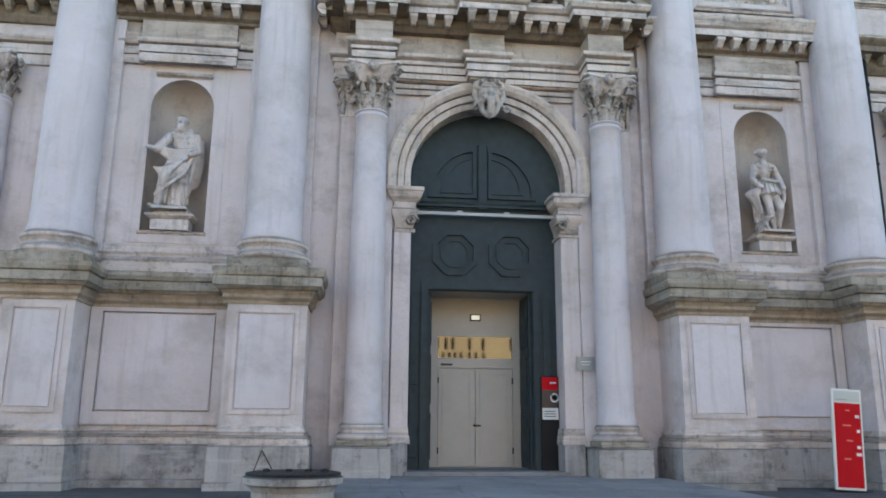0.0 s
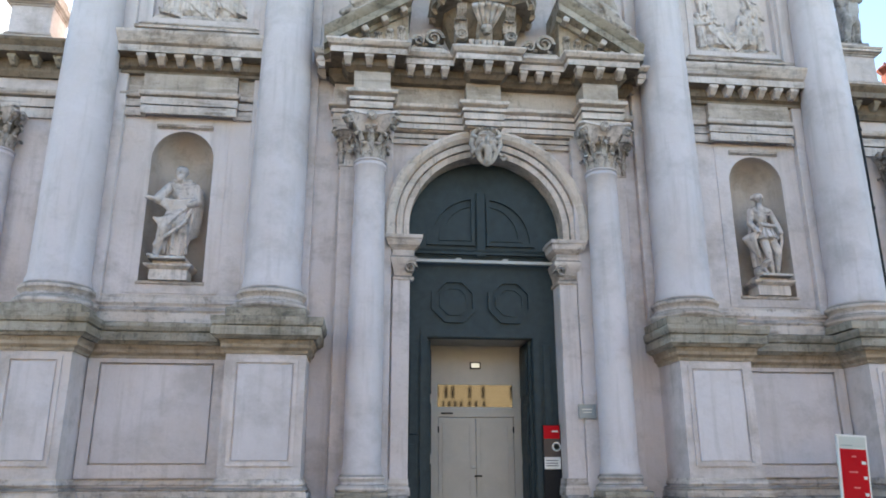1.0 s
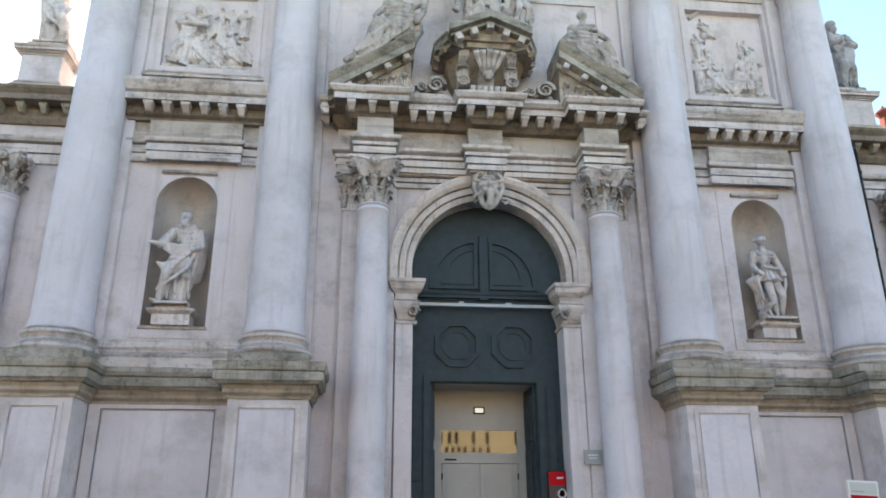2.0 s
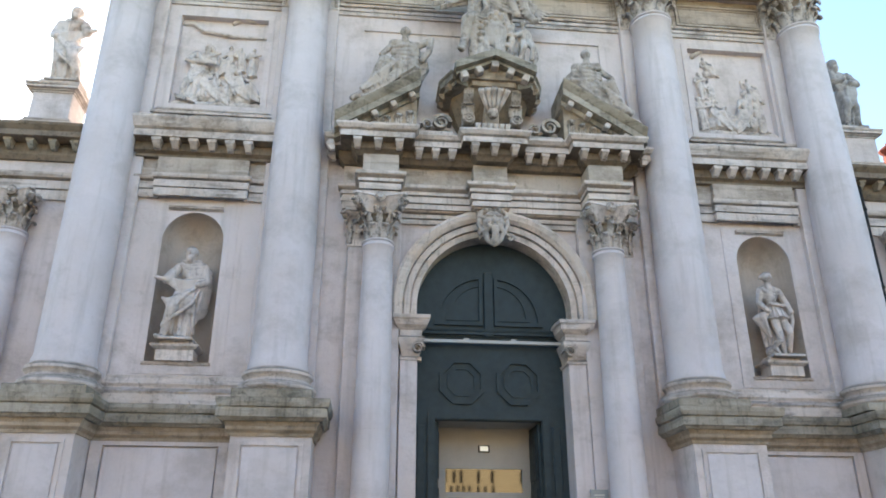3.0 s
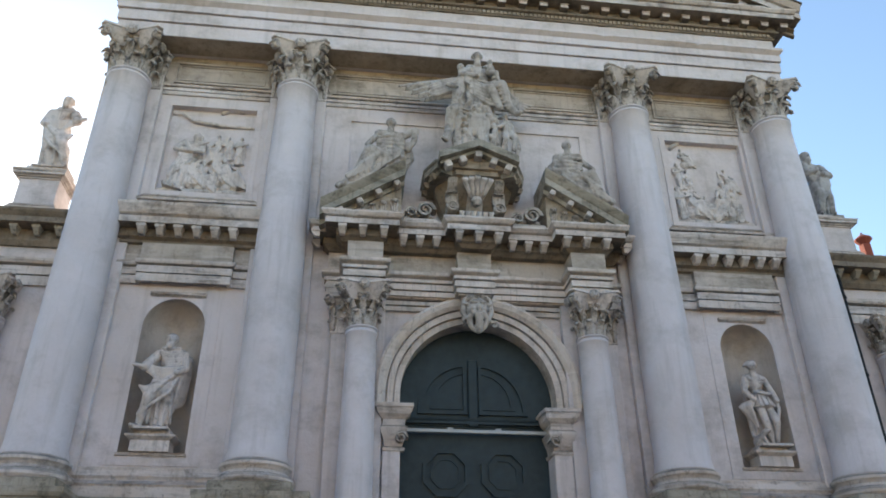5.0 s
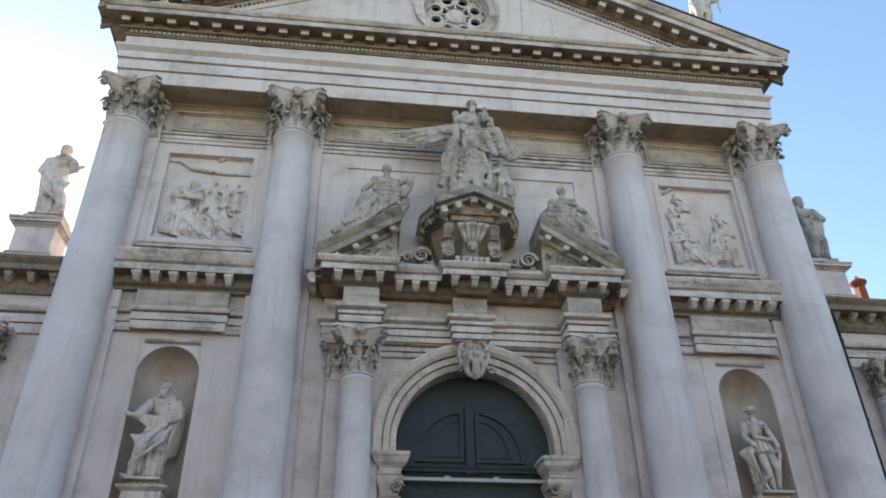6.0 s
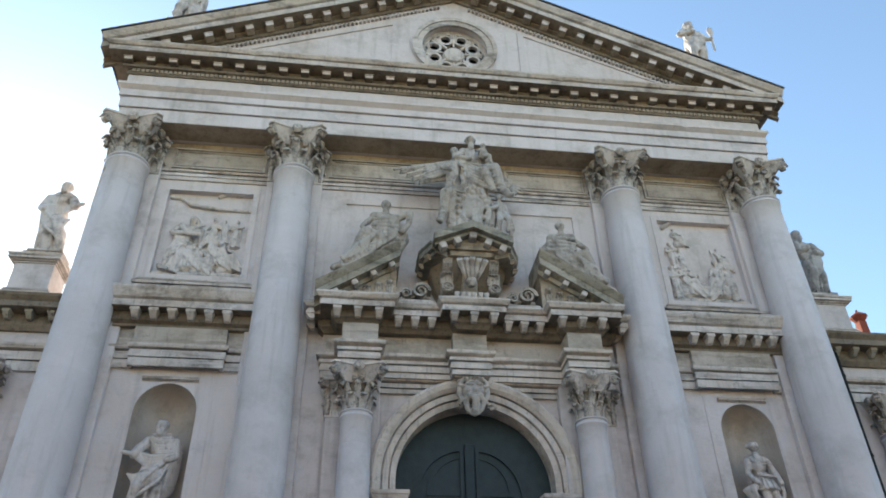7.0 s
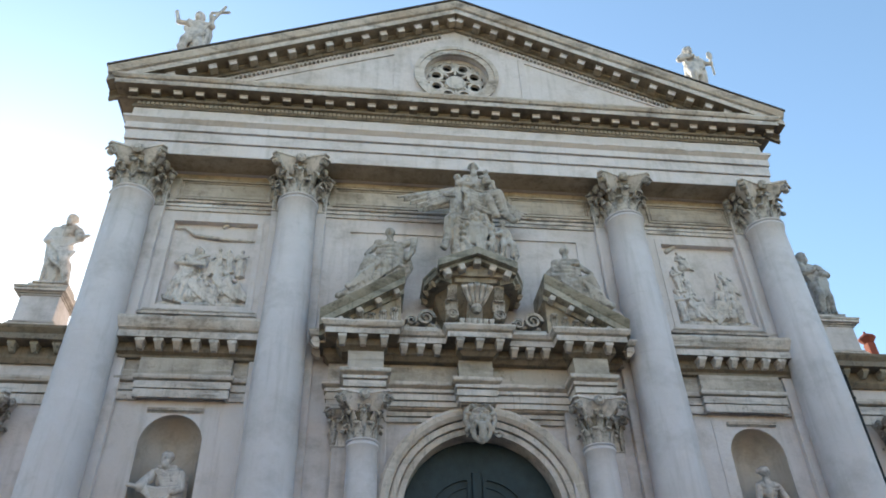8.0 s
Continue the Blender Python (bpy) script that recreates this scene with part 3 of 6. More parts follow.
# ---- orders ----
def leaf(h, w, out):
    """An acanthus leaf with deep lobes, its tip curling out and over; it grows from the origin, outwards along +x."""
    bm = bmesh.new()
    line = [(0.0, 0.0), (0.01, 0.14), (0.03, 0.30), (0.07, 0.46), (0.13, 0.61), (0.24, 0.75), (0.40, 0.88), (0.60, 0.97), (0.80, 0.99), (0.96, 0.92), (1.0, 0.80)]
    wide = (0.80, 1.02, 0.84, 1.10, 0.86, 1.12, 0.82, 0.98, 0.66, 0.62, 0.26)
    rows = []
    for (o, z), f in zip(line, wide):
        row = []
        for y, back in ((-0.5, 0.16), (-0.27, 0.0), (-0.10, 0.06), (0, -0.05), (0.10, 0.06), (0.27, 0.0), (0.5, 0.16)):
            row.append(bm.verts.new((o * out - back * w * (0.4 + 0.6 * f), y * w * f, z * h)))
        rows.append(row)
    fr = []
    for a, b in zip(rows, rows[1:]):
        for k in range(6):
            fr.append(bm.faces.new((a[k], a[k + 1], b[k + 1], b[k])))
    ex = bmesh.ops.extrude_face_region(bm, geom=fr)["geom"]
    bmesh.ops.translate(bm, vec=(-0.16 * w, 0, -0.07 * w), verts=[g for g in ex if isinstance(g, bmesh.types.BMVert)])
    return bm


def volute(r, w):
    """A scroll: a band rolled up one and a half turns in the xz plane."""
    bm = bmesh.new()
    rows = []
    for i in range(22):
        a = i / 21 * 3.4 * math.pi
        q = r * (1 - 0.78 * i / 21)
        q2 = q * 0.66
        rows.append([bm.verts.new((c * math.cos(a), y, c * math.sin(a))) for c, y in ((q, -w / 2), (q, w / 2), (q2, w / 2), (q2, -w / 2))])
    for a, b in zip(rows, rows[1:]):
        for k in range(4):
            bm.faces.new((a[k], a[(k + 1) % 4], b[(k + 1) % 4], b[k]))
    bm.faces.new(rows[0])
    bm.faces.new(rows[-1][::-1])
    lathe(bm, [(0.01, -w * 0.3), (r * 0.3, -w * 0.3), (r * 0.3, w * 0.3), (0.01, w * 0.3)], 8)
    return bm


def capital(parent, z, r, h, ab):
    # The dark bell colour paints the shade between the leaves, over sooty crust.
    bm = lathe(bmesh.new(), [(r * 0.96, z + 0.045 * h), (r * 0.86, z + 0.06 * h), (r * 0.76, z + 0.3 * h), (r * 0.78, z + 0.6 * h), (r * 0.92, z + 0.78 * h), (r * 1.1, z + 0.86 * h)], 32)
    cap = part("capital", bm, SHADE_CRUST, parent, "carved acanthus capital", smooth=True)
    part("astragal", lathe(bmesh.new(), [(r * 1.0, z), (r * 1.1, z + 0.012 * h), (r * 1.12, z + 0.03 * h), (r * 1.08, z + 0.05 * h), (r * 0.96, z + 0.055 * h)], 40), SHAFT, cap, smooth=True)
    bm = bmesh.new()
    pts = []
    for q in range(4):
        a0 = math.pi / 4 + q * math.pi / 2
        for i in range(9):
            t = i / 8
            a = a0 + (t - 0.0) * math.pi / 2
            c0 = Vector((math.cos(a0), math.sin(a0))) * ab * 1.414
            c1 = Vector((math.cos(a0 + math.pi / 2), math.sin(a0 + math.pi / 2))) * ab * 1.414
            tt = 0.07 + 0.86 * t
            p = c0.lerp(c1, tt)
            p *= 1 - 0.26 * math.sin(math.pi * t)
            pts.append(p)
    rings = []
    for f, zz in ((0.55, 0.64), (0.66, 0.72), (0.80, 0.82), (0.95, 0.915), (0.99, 0.935), (0.97, 0.945), (1.04, 0.955), (1.04, 0.999)):
        rings.append([bm.verts.new((p.x * f, p.y * f, z + zz * h)) for p in pts])
    for a, b in zip(rings, rings[1:]):
        for i in range(len(pts)):
            j = (i + 1) % len(pts)
            bm.faces.new((a[i], a[j], b[j], b[i]))
    bm.faces.new(rings[0][::-1])
    bm.faces.new(rings[-1])
    part("abacus", bm, STATUE, cap, "smooth concave abacus")
    first = part("leaf", leaf(0.33 * h, r * 0.56, 0.50 * r), CARVED, cap, smooth=True)
    up = part("leaf", leaf(0.58 * h, r * 0.44, 0.62 * r), CARVED, cap, smooth=True)
    vol = part("volute", volute(0.115 * h, 0.14 * h), CARVED, cap, smooth=True)
    stalk = part("stalk", tube([(r * 0.92, 0, 0.42 * h), (r * 1.02, 0, 0.62 * h), (ab * 0.98, 0, 0.80 * h), (ab * 1.18, 0, 0.86 * h)], 0.05 * h, 0.045 * h, 8), CARVED, cap, smooth=True)
    hel = part("helix", volute(0.07 * h, 0.09 * h), CARVED, cap, smooth=True)
    ros = part("rosette", lathe(bmesh.new(), [(0.01, -0.05 * h), (0.09 * h, -0.05 * h), (0.12 * h, 0.02 * h), (0.06 * h, 0.08 * h), (0.01, 0.07 * h)], 8), CARVED, cap)

    def again(ob, m, i):
        o = ob if i == 0 else ob.copy()
        if i:
            scene.collection.objects.link(o)
            o.parent = cap
        o.matrix_local = m
    for i in range(8):
        a = 45 * i
        again(first, pose(0, 0, 0, 0, 0, a + 22.5) @ pose(r * 0.94, 0, z + 0.05 * h), i)
        again(up, pose(0, 0, 0, 0, 0, a) @ pose(r * 0.86, 0, z + 0.07 * h), i)
    for i in range(4):
        a = 45 + 90 * i
        again(vol, pose(0, 0, 0, 0, 0, a) @ pose(ab * 1.22, 0, z + 0.80 * h), i)
        again(stalk, pose(0, 0, 0, 0, 0, a) @ pose(0, 0, z), i)
        again(ros, pose(0, 0, 0, 0, 0, a - 45) @ pose(ab * 0.82, 0, z + 0.93 * h, 0, 90, 0), i)
    for i in range(8):
        a = 90 * (i // 2) + (12 if i % 2 else -12)
        again(hel, pose(0, 0, 0, 0, 0, a) @ pose(r * 1.12, 0, z + 0.70 * h), i)
    return cap


PILASTER_SET = {}


def pilaster_capital(parent, x, y, z, w, h, side):
    """A flat acanthus capital of a pilaster: half width w / 2, its face at y, more leaves round the outer corner."""
    key = (w, h)
    bm = bmesh.new()
    rings = [[bm.verts.new((x + sx * w / 2 * f, yy, z + zz * h)) for sx, yy in ((-1, 0.1), (-1, y - o), (1, y - o), (1, 0.1))] for f, o, zz in ((1.0, 0.0, 0.0), (1.12, 0.03, 0.02), (1.12, 0.03, 0.05), (0.98, 0.0, 0.06), (1.0, 0.01, 0.7), (1.25, 0.08, 0.87), (1.5, 0.14, 0.9), (1.5, 0.14, 0.998))]
    for a, b in zip(rings, rings[1:]):
        for i in range(4):
            bm.faces.new((a[i], a[(i + 1) % 4], b[(i + 1) % 4], b[i]))
    bm.faces.new(rings[0][::-1])
    bm.faces.new(rings[-1])
    cap = part("pilaster_capital", bm, MOULD, parent, "carved pilaster capital")
    spots = []
    for k in (-0.27, 0.27):
        spots.append(("leaf", 0.34, pose(x + k * w, y, z + 0.05 * h, 0, 0, -90)))
    spots += [("leaf", 0.62, pose(x, y, z + 0.07 * h, 0, 0, -90)), ("leaf", 0.62, pose(x + side * w * 0.5, y, z + 0.07 * h, 0, 0, -90 + 45 * side)), ("leaf", 0.34, pose(x + side * w * 0.5, y * 0.5, z + 0.05 * h, 0, 0, 0 if side > 0 else 180)), ("volute", 0.135, pose(x + side * w * 0.72, y - 0.14, z + 0.76 * h, 0, 0, -90 + 45 * side)), ("volute", 0.11, pose(x - side * w * 0.4, y - 0.12, z + 0.76 * h, 0, 0, -90))]
    for kind, f, m in spots:
        if (key, kind, f) not in PILASTER_SET:
            ob = part(kind, leaf(f * h, 0.5 * w if f < 0.5 else 0.6 * w, 0.05 + 0.12 * h * f) if kind == "leaf" else volute(f * h, 0.14 * h), CARVED, cap, smooth=True)
            PILASTER_SET[(key, kind, f)] = ob.data
        else:
            ob = new(kind, PILASTER_SET[(key, kind, f)])
            ob.parent = cap
        ob.matrix_local = m
    return cap


def column(name, x, y, z, r0, r1, shaft0, shaft1, top, ab, label, group):
    col = thing(name, pose(x, y, z), label, "column", group)
    b = shaft0
    half = r0 * 1.32
    part("base_plinth", boxed(-half, half, -half, half, 0, 0.26 * b, bevel=0.012), GREEN, col)
    part("base", lathe(bmesh.new(), [(r0 * 1.28, 0.262 * b), (r0 * 1.36, 0.36 * b), (r0 * 1.36, 0.44 * b), (r0 * 1.26, 0.54 * b), (r0 * 1.16, 0.57 * b), (r0 * 1.10, 0.66 * b), (r0 * 1.15, 0.74 * b), (r0 * 1.22, 0.80 * b), (r0 * 1.22, 0.88 * b), (r0 * 1.12, 0.95 * b), (r0 * 1.08, 0.999 * b)], 48), MOULD, col, "moulded attic base", smooth=False)
    prof = [(r0 * 1.06, b), (r0 * 1.06, b + 0.08), (r0, b + 0.2)]
    L = shaft1 - b
    for i in range(1, 12):
        t = i / 11
        prof.append((r0 + (r1 - r0) * max(0, (t - 0.3) / 0.7) ** 1.3, b + 0.2 + (L - 0.32) * t))
    prof += [(r1 * 1.08, shaft1 - 0.1), (r1 * 1.1, shaft1 - 0.05), (r1 * 1.02, shaft1 - 0.003)]
    # drums, one on another
    cuts = [0, 3, 6, 8, 10, 12, len(prof) - 1] if L > 6 else [0, 5, len(prof) - 1]
    for i, j in zip(cuts, cuts[1:]):
        run = list(prof[i:j + 1])
        (ra, za), (rb, zb) = run[0], run[-1]
        run = [(ra - 0.0007, za + 0.0005), (ra, za + 0.004), (ra, za + 0.02), (ra, za + 0.05)] + run[1:-1] + [(rb, zb - 0.05), (rb, zb - 0.02), (rb, zb - 0.004), (rb - 0.0007, zb - 0.0005)]
        part("drum", lathe(bmesh.new(), run, 64), SHAFT, col, smooth=True)
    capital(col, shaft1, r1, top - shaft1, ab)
    return col


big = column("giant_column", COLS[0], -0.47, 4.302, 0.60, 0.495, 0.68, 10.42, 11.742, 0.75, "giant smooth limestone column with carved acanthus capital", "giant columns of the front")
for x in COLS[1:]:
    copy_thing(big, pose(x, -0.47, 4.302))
for x in COLS:
    for s in (-1, 1):
        pilaster_capital(church, x + s * 0.58, -0.16, 14.76, 0.26, 1.28, s)
small = column("doorway_column", -2.60, -0.48, 0.82, 0.385, 0.335, 0.46, 7.14, 8.22, 0.60, "smooth limestone column beside the church doorway", "columns of the doorway")
copy_thing(small, pose(2.76, -0.48, 0.82))
wing = column("wing_column", -10.75, -0.1, 4.2, 0.36, 0.32, 0.4, 3.85, 4.82, 0.48, "limestone column on the lower wing", "columns of the wings")
copy_thing(wing, pose(10.55, -0.1, 4.2))

# ---- doorway ----
door_frame = thing("doorway", pose(0, 0, 0), "carved limestone doorway with arch and broken pediment", "doorway", kind="structure")
DX = 2.74
for s in (-1, 1):
    off = 0.13 if s < 0 else 0.02
    x = s * DX + off
    part("plinth_block", boxed(x - 0.58, x + 0.58, -1.02, -0.002, 0.0, 0.80, bevel=0.02), PLINTH, door_frame)
    part("plinth_cap", mould(bmesh.new(), [(x - 0.56, 0), (x - 0.56, -1.0), (x + 0.56, -1.0), (x + 0.56, 0)], [(-0.3, 0.76), (0.035, 0.80), (0.035, 0.816), (-0.3, 0.818)]), PLINTH, door_frame)
    a, b = sorted((s * 2.14 + off * 0.5, s * 3.42 + off))
    part("pilaster", boxed(a, b, -0.2, -0.003, 0.8, 9.0, bevel=0.012), WALL, door_frame)
    pilaster_capital(door_frame, (a + 0.14) if s < 0 else (b - 0.14), -0.2, 8.02, 0.30, 0.98, s)
    a, b = sorted((s * 1.70 + off * 0.35, s * 2.13 + off * 0.5))
    part("jamb", boxed(a + 0.03, b, -0.16, 0.55, 0.8, 5.42, bevel=0.012), WALL, door_frame)
    part("jamb_base", mould(bmesh.new(), [(a, 0.5), (a, -0.17), (b, -0.17), (b, 0.0)], footing(0.85, 0.34, 0.05)), MOULD, door_frame)
    part("jamb_plinth", boxed(a - 0.02, b, -0.24, 0.5, 0.2, 0.86, bevel=0.01), PLINTH, door_frame)
    # impost capital
    ia, ib = a + off * 0.35, b + off * 0.35
    imp = part("impost", mould(bmesh.new(), [(ia + 0.02, 0.5), (ia + 0.02, -0.15), (ib, -0.15), (ib, 0.0)], [(-0.02, 5.40), (0.04, 5.40), (0.05, 5.46), (0.0, 5.5), (0.02, 5.62), (0.10, 5.84), (0.11, 5.9), (0.05, 5.95), (0.05, 6.08), (0.16, 6.18), (0.20, 6.3), (0.22, 6.32), (0.22, 6.40), (-0.02, 6.42)]), MOULD, door_frame, "carved impost capital")
    sc = volute(0.16, 0.30)
    part("scroll", sc, CARVED, imp, m=pose(s * 1.74 + off * 0.7, -0.18, 5.66, 0, 0, 0 if s < 0 else 180))
# archivolt: stepped bands
bm = bmesh.new()
prof = [(1.79, 0.5), (1.79, -0.05), (1.92, -0.07), (1.92, -0.01), (1.95, -0.01), (1.95, -0.13), (2.08, -0.15), (2.08, -0.06), (2.12, -0.06), (2.12, -0.18), (2.20, -0.26), (2.30, -0.30), (2.37, -0.27), (2.37, -0.002)]
rows = []
# straight feet under the springing, then the half ring
for c, z in [(1.0, 6.42)] + [(math.cos(math.pi * i / 48), None) for i in range(49)] + [(-1.0, 6.42)]:
    d = math.sqrt(max(0.0, 1 - c * c))
    rows.append([bm.verts.new((ARCH_X + r * c, y, z or SPRING + r * d)) for r, y in prof])
for a, b in zip(rows, rows[1:]):
    for k in range(len(prof) - 1):
        bm.faces.new((a[k], a[k + 1], b[k + 1], b[k]))
part("archivolt", bm, PORTAL, door_frame, "moulded round arch")
# spandrel moulding under the entablature
part("spandrel_band", mould(bmesh.new(), [(-2.08, 0), (-2.08, -0.06), (2.18, -0.06), (2.18, 0)], [(-0.05, 8.72), (0.03, 8.72), (0.03, 8.83), (-0.03, 8.83), (-0.03, 8.86), (0.06, 8.86), (0.06, 8.96), (-0.02, 8.96), (-0.02, 8.99), (0.09, 8.99), (0.09, 9.03), (-0.05, 9.03)]), PORTAL, door_frame)
# ressauts: architrave, frieze, cornice over columns and keystone
PLAN = [(-3.50, 0), (-3.50, -0.22), (-3.09, -0.22), (-3.09, -0.92), (-2.12, -0.92), (-2.12, -0.30), (-0.47, -0.30), (-0.47, -0.62), (0.49, -0.62), (0.49, -0.30), (2.26, -0.30), (2.26, -0.92), (3.24, -0.92), (3.24, -0.22), (3.64, -0.22), (3.64, 0)]
part("architrave", mould(bmesh.new(), PLAN, [(-0.12, 9.03), (-0.03, 9.03), (-0.03, 9.15), (-0.08, 9.15), (-0.08, 9.18), (0.0, 9.18), (0.0, 9.33), (-0.06, 9.33), (-0.06, 9.36), (0.03, 9.37), (0.03, 9.45), (-0.03, 9.45), (-0.03, 9.475), (0.08, 9.52), (0.10, 9.54), (0.10, 9.61), (-0.12, 9.63)]), PORTAL, door_frame)
part("frieze", mould(bmesh.new(), PLAN, [(-0.22, 9.62), (-0.07, 9.62), (-0.07, 10.12), (-0.22, 10.12)]), TAN, door_frame)
bm = bmesh.new()
for a, b, y in ((-3.48, 3.6, -0.2), (-2.99, -2.22, -0.8), (-0.37, 0.39, -0.5), (2.36, 3.14, -0.8)):
    box(bm, a, b, y, -0.004, 9.0, 10.6)
part("entablature_core", bm, PORTAL, door_frame)
CPLAN = [(-3.68, 0), (-3.68, -0.5), (-3.37, -0.5), (-3.37, -0.98), (-2.04, -0.98), (-2.04, -0.62), (-0.53, -0.62), (-0.53, -0.98), (0.61, -0.98), (0.61, -0.62), (2.10, -0.62), (2.10, -0.98), (3.44, -0.98), (3.44, -0.5), (3.77, -0.5), (3.77, 0)]
# Door cornice bed: its dark colour holds overhang shade as well as crust.
part("bed_moulding", mould(bmesh.new(), CPLAN, [(-0.9, 10.12), (-0.2, 10.12), (-0.12, 10.2), (-0.06, 10.24), (-0.06, 10.40), (0.195, 10.402), (0.195, 10.408), (-0.9, 10.408)]), SHADE_CRUST, door_frame, "dark bed moulding, crust and cornice shade in its colour")
door_cornice = part("door_cornice", mould(bmesh.new(), CPLAN, [(-0.9, 10.41), (0.20, 10.41), (0.20, 10.55), (0.16, 10.55), (0.16, 10.57), (0.24, 10.60), (0.30, 10.68), (0.30, 10.73), (-0.9, 10.75)]), MOULD, door_frame, "weathered door cornice")
for x, y in [(x, -0.98) for x in (-3.17, -2.69, -2.20, -0.42, 0.05, 0.53, 2.20, 2.69, 3.18)] + [(x, -0.62) for x in (-1.72, -1.32, -0.92, 0.94, 1.33, 1.72)]:
    part("modillion", console(0.20, 0.24, 0.21), MOULD, door_cornice, m=pose(x, y + 0.055, 10.40))
# side tips of the cornice
for s in (-1, 1):
    for y in (-0.25, -0.75):
        part("modillion", console(0.19, 0.2, 0.18), MOULD, door_cornice, m=pose(s * 3.70, y, 10.40, 0, 0, 90 * s))
# broken pediment
for s in (-1, 1):
    bm = bmesh.new()
    prof = [(0.0, -0.42), (0.08, -0.42), (0.10, -0.3), (0.34, -0.28), (0.34, -0.1), (0.38, -0.06), (0.46, 0.05), (0.48, 0.1), (-0.9, 0.1), (-0.9, -0.42)]
    ends = []
    for x, z in ((s * 3.72, 10.84), (s * 1.74, 12.12)):
        ends.append([bm.verts.new((x, -0.88 - o, z + h)) for o, h in prof])
    for j in range(len(prof)):
        k = (j + 1) % len(prof)
        bm.faces.new((ends[0][j], ends[0][k], ends[1][k], ends[1][j]))
    bm.faces.new(ends[0])
    bm.faces.new(ends[1])
    rk = part("broken_pediment", bm, GREEN, door_frame, "dark weathered half of a broken pediment")
    bm = bmesh.new()
    plate(bm, [(s * 3.5, 10.74), (s * 1.8, 10.74), (s * 1.8, 11.8)], [], -0.88, -0.2)
    part("tympanum", bm, BROWN, rk)
    for k in range(5):
        part("ornament", leaf(0.16 + 0.09 * k, 0.2, 0.14), CARVED, rk, m=pose(s * (3.05 - 0.27 * k), -0.89, 10.76, 0, 0, -90))
    for i in range(4):
        t = (i + 0.6) / 4
        part("modillion", boxed(-0.075, 0.075, -0.2, 0.04, -0.07, 0.08, bevel=0.02), MOULD, rk, m=pose(s * (3.5 - 1.75 * t), -0.98, 10.6 + 1.13 * t, 0, s * 32, 0))
    # lying scrolls between the pediment and the middle bracket
    for x, r, w in ((-1.55, 0.17, 180), (-1.20, 0.26, 0)) if s < 0 else ((1.08, 0.17, 180), (1.45, 0.27, 0)):
        part("scroll", volute(r, 0.3), CARVED, door_frame, m=pose(x, -0.74, 10.84 + r * 0.95, 0, 0, w))
    x = -1.38 if s < 0 else 1.27
    part("scroll_band", tube([(x - 0.40, -0.70, 10.88), (x - 0.15, -0.72, 10.93), (x + 0.12, -0.72, 11.02), (x + 0.38, -0.70, 10.90)], 0.06, 0.06, 8), CARVED, door_frame, smooth=True)
    bm = bmesh.new()
    box(bm, s * 1.34 - 0.42, s * 1.34 + 0.42, -0.86, -0.5, 10.74, 10.84, 0.02)
    part("scroll_base", bm, MOULD, door_frame)
# slim keystone block behind the carved boss
bm = bmesh.new()
mould(bm, [(-0.22, 0), (-0.17, -0.24), (0.27, -0.24), (0.32, 0)], [(-0.2, 8.42), (-0.02, 8.42), (0.05, 8.62), (0.12, 8.86), (0.2, 9.02), (-0.2, 9.02)])
part("keystone", bm, MOULD, door_frame)

# ---- the wooden door and its porch ----
FLOOR = 0.30
porch = thing("door_1", pose(0, 0, 0), "tall dark green-black wooden church door, its lower leaves open", "door", kind="structure")
bm = bmesh.new()
plate(bm, arch(ARCH_X, 1.80, FLOOR, SPRING), [[(-1.20, FLOOR + 0.01), (1.18, FLOOR + 0.01), (1.18, 4.22), (-1.20, 4.22)]], 0.42, 0.56)
part("door_panel", bm, DOORWOOD, porch)
bm = bmesh.new()
plate(bm, [(-1.36, FLOOR + 0.01), (-1.22, FLOOR + 0.01), (-1.22, 4.24), (1.20, 4.24), (1.20, FLOOR + 0.01), (1.34, FLOOR + 0.01), (1.34, 4.40), (-1.36, 4.40)], [], 0.37, 0.418)
part("door_casing", bm, DOORWOOD, porch)
# lunette: two quarter-round fields and a middle post
part("mullion", boxed(-0.07, 0.15, 0.33, 0.418, 6.12, 7.72, bevel=0.02), DOORWOOD, porch)
for s in (-1, 1):
    for r0, r1, y, z0 in ((1.08, 1.20, 0.36, 6.40), (0.78, 0.9, 0.385, 6.52)):
        bm = bmesh.new()
        n = 14
        a_ = [(0.04 + s * (0.14 + r1 * math.cos(math.pi / 2 * i / n) * 0.95), z0 + r1 * math.sin(math.pi / 2 * i / n)) for i in range(n + 1)]
        b_ = [(0.04 + s * (0.14 + r0 * math.cos(math.pi / 2 * i / n) * 0.95), z0 + 0.09 + r0 * 0.98 * math.sin(math.pi / 2 * i / n)) for i in range(n + 1)]
        loop = a_ + [(0.04 + s * 0.14, z0), (0.04 + s * 0.14, z0)][:1]
        inner = [(0.04 + s * 0.22, z0 + 0.09)] + b_[:-1] + [(0.04 + s * 0.22, b_[-1][1] - 0.02)]
        plate(bm, loop, [inner], y, 0.418)
        part("lunette_field", bm, DOORWOOD, porch)
part("transom", mould(bmesh.new(), [(-1.68, 0.42), (1.76, 0.42)], corona(6.08, 0.22, 0.12)), DOORWOOD, porch)
part("lamp_rail", boxed(-1.66, 1.74, 0.20, 0.28, 5.93, 6.01, bevel=0.01), STEEL, porch, "pale metal rail across the door")
for x in (-0.5, 0.6):
    part("clip", boxed(x - 0.06, x + 0.06, 0.28, 0.41, 6.03, 6.07), STEEL, porch)
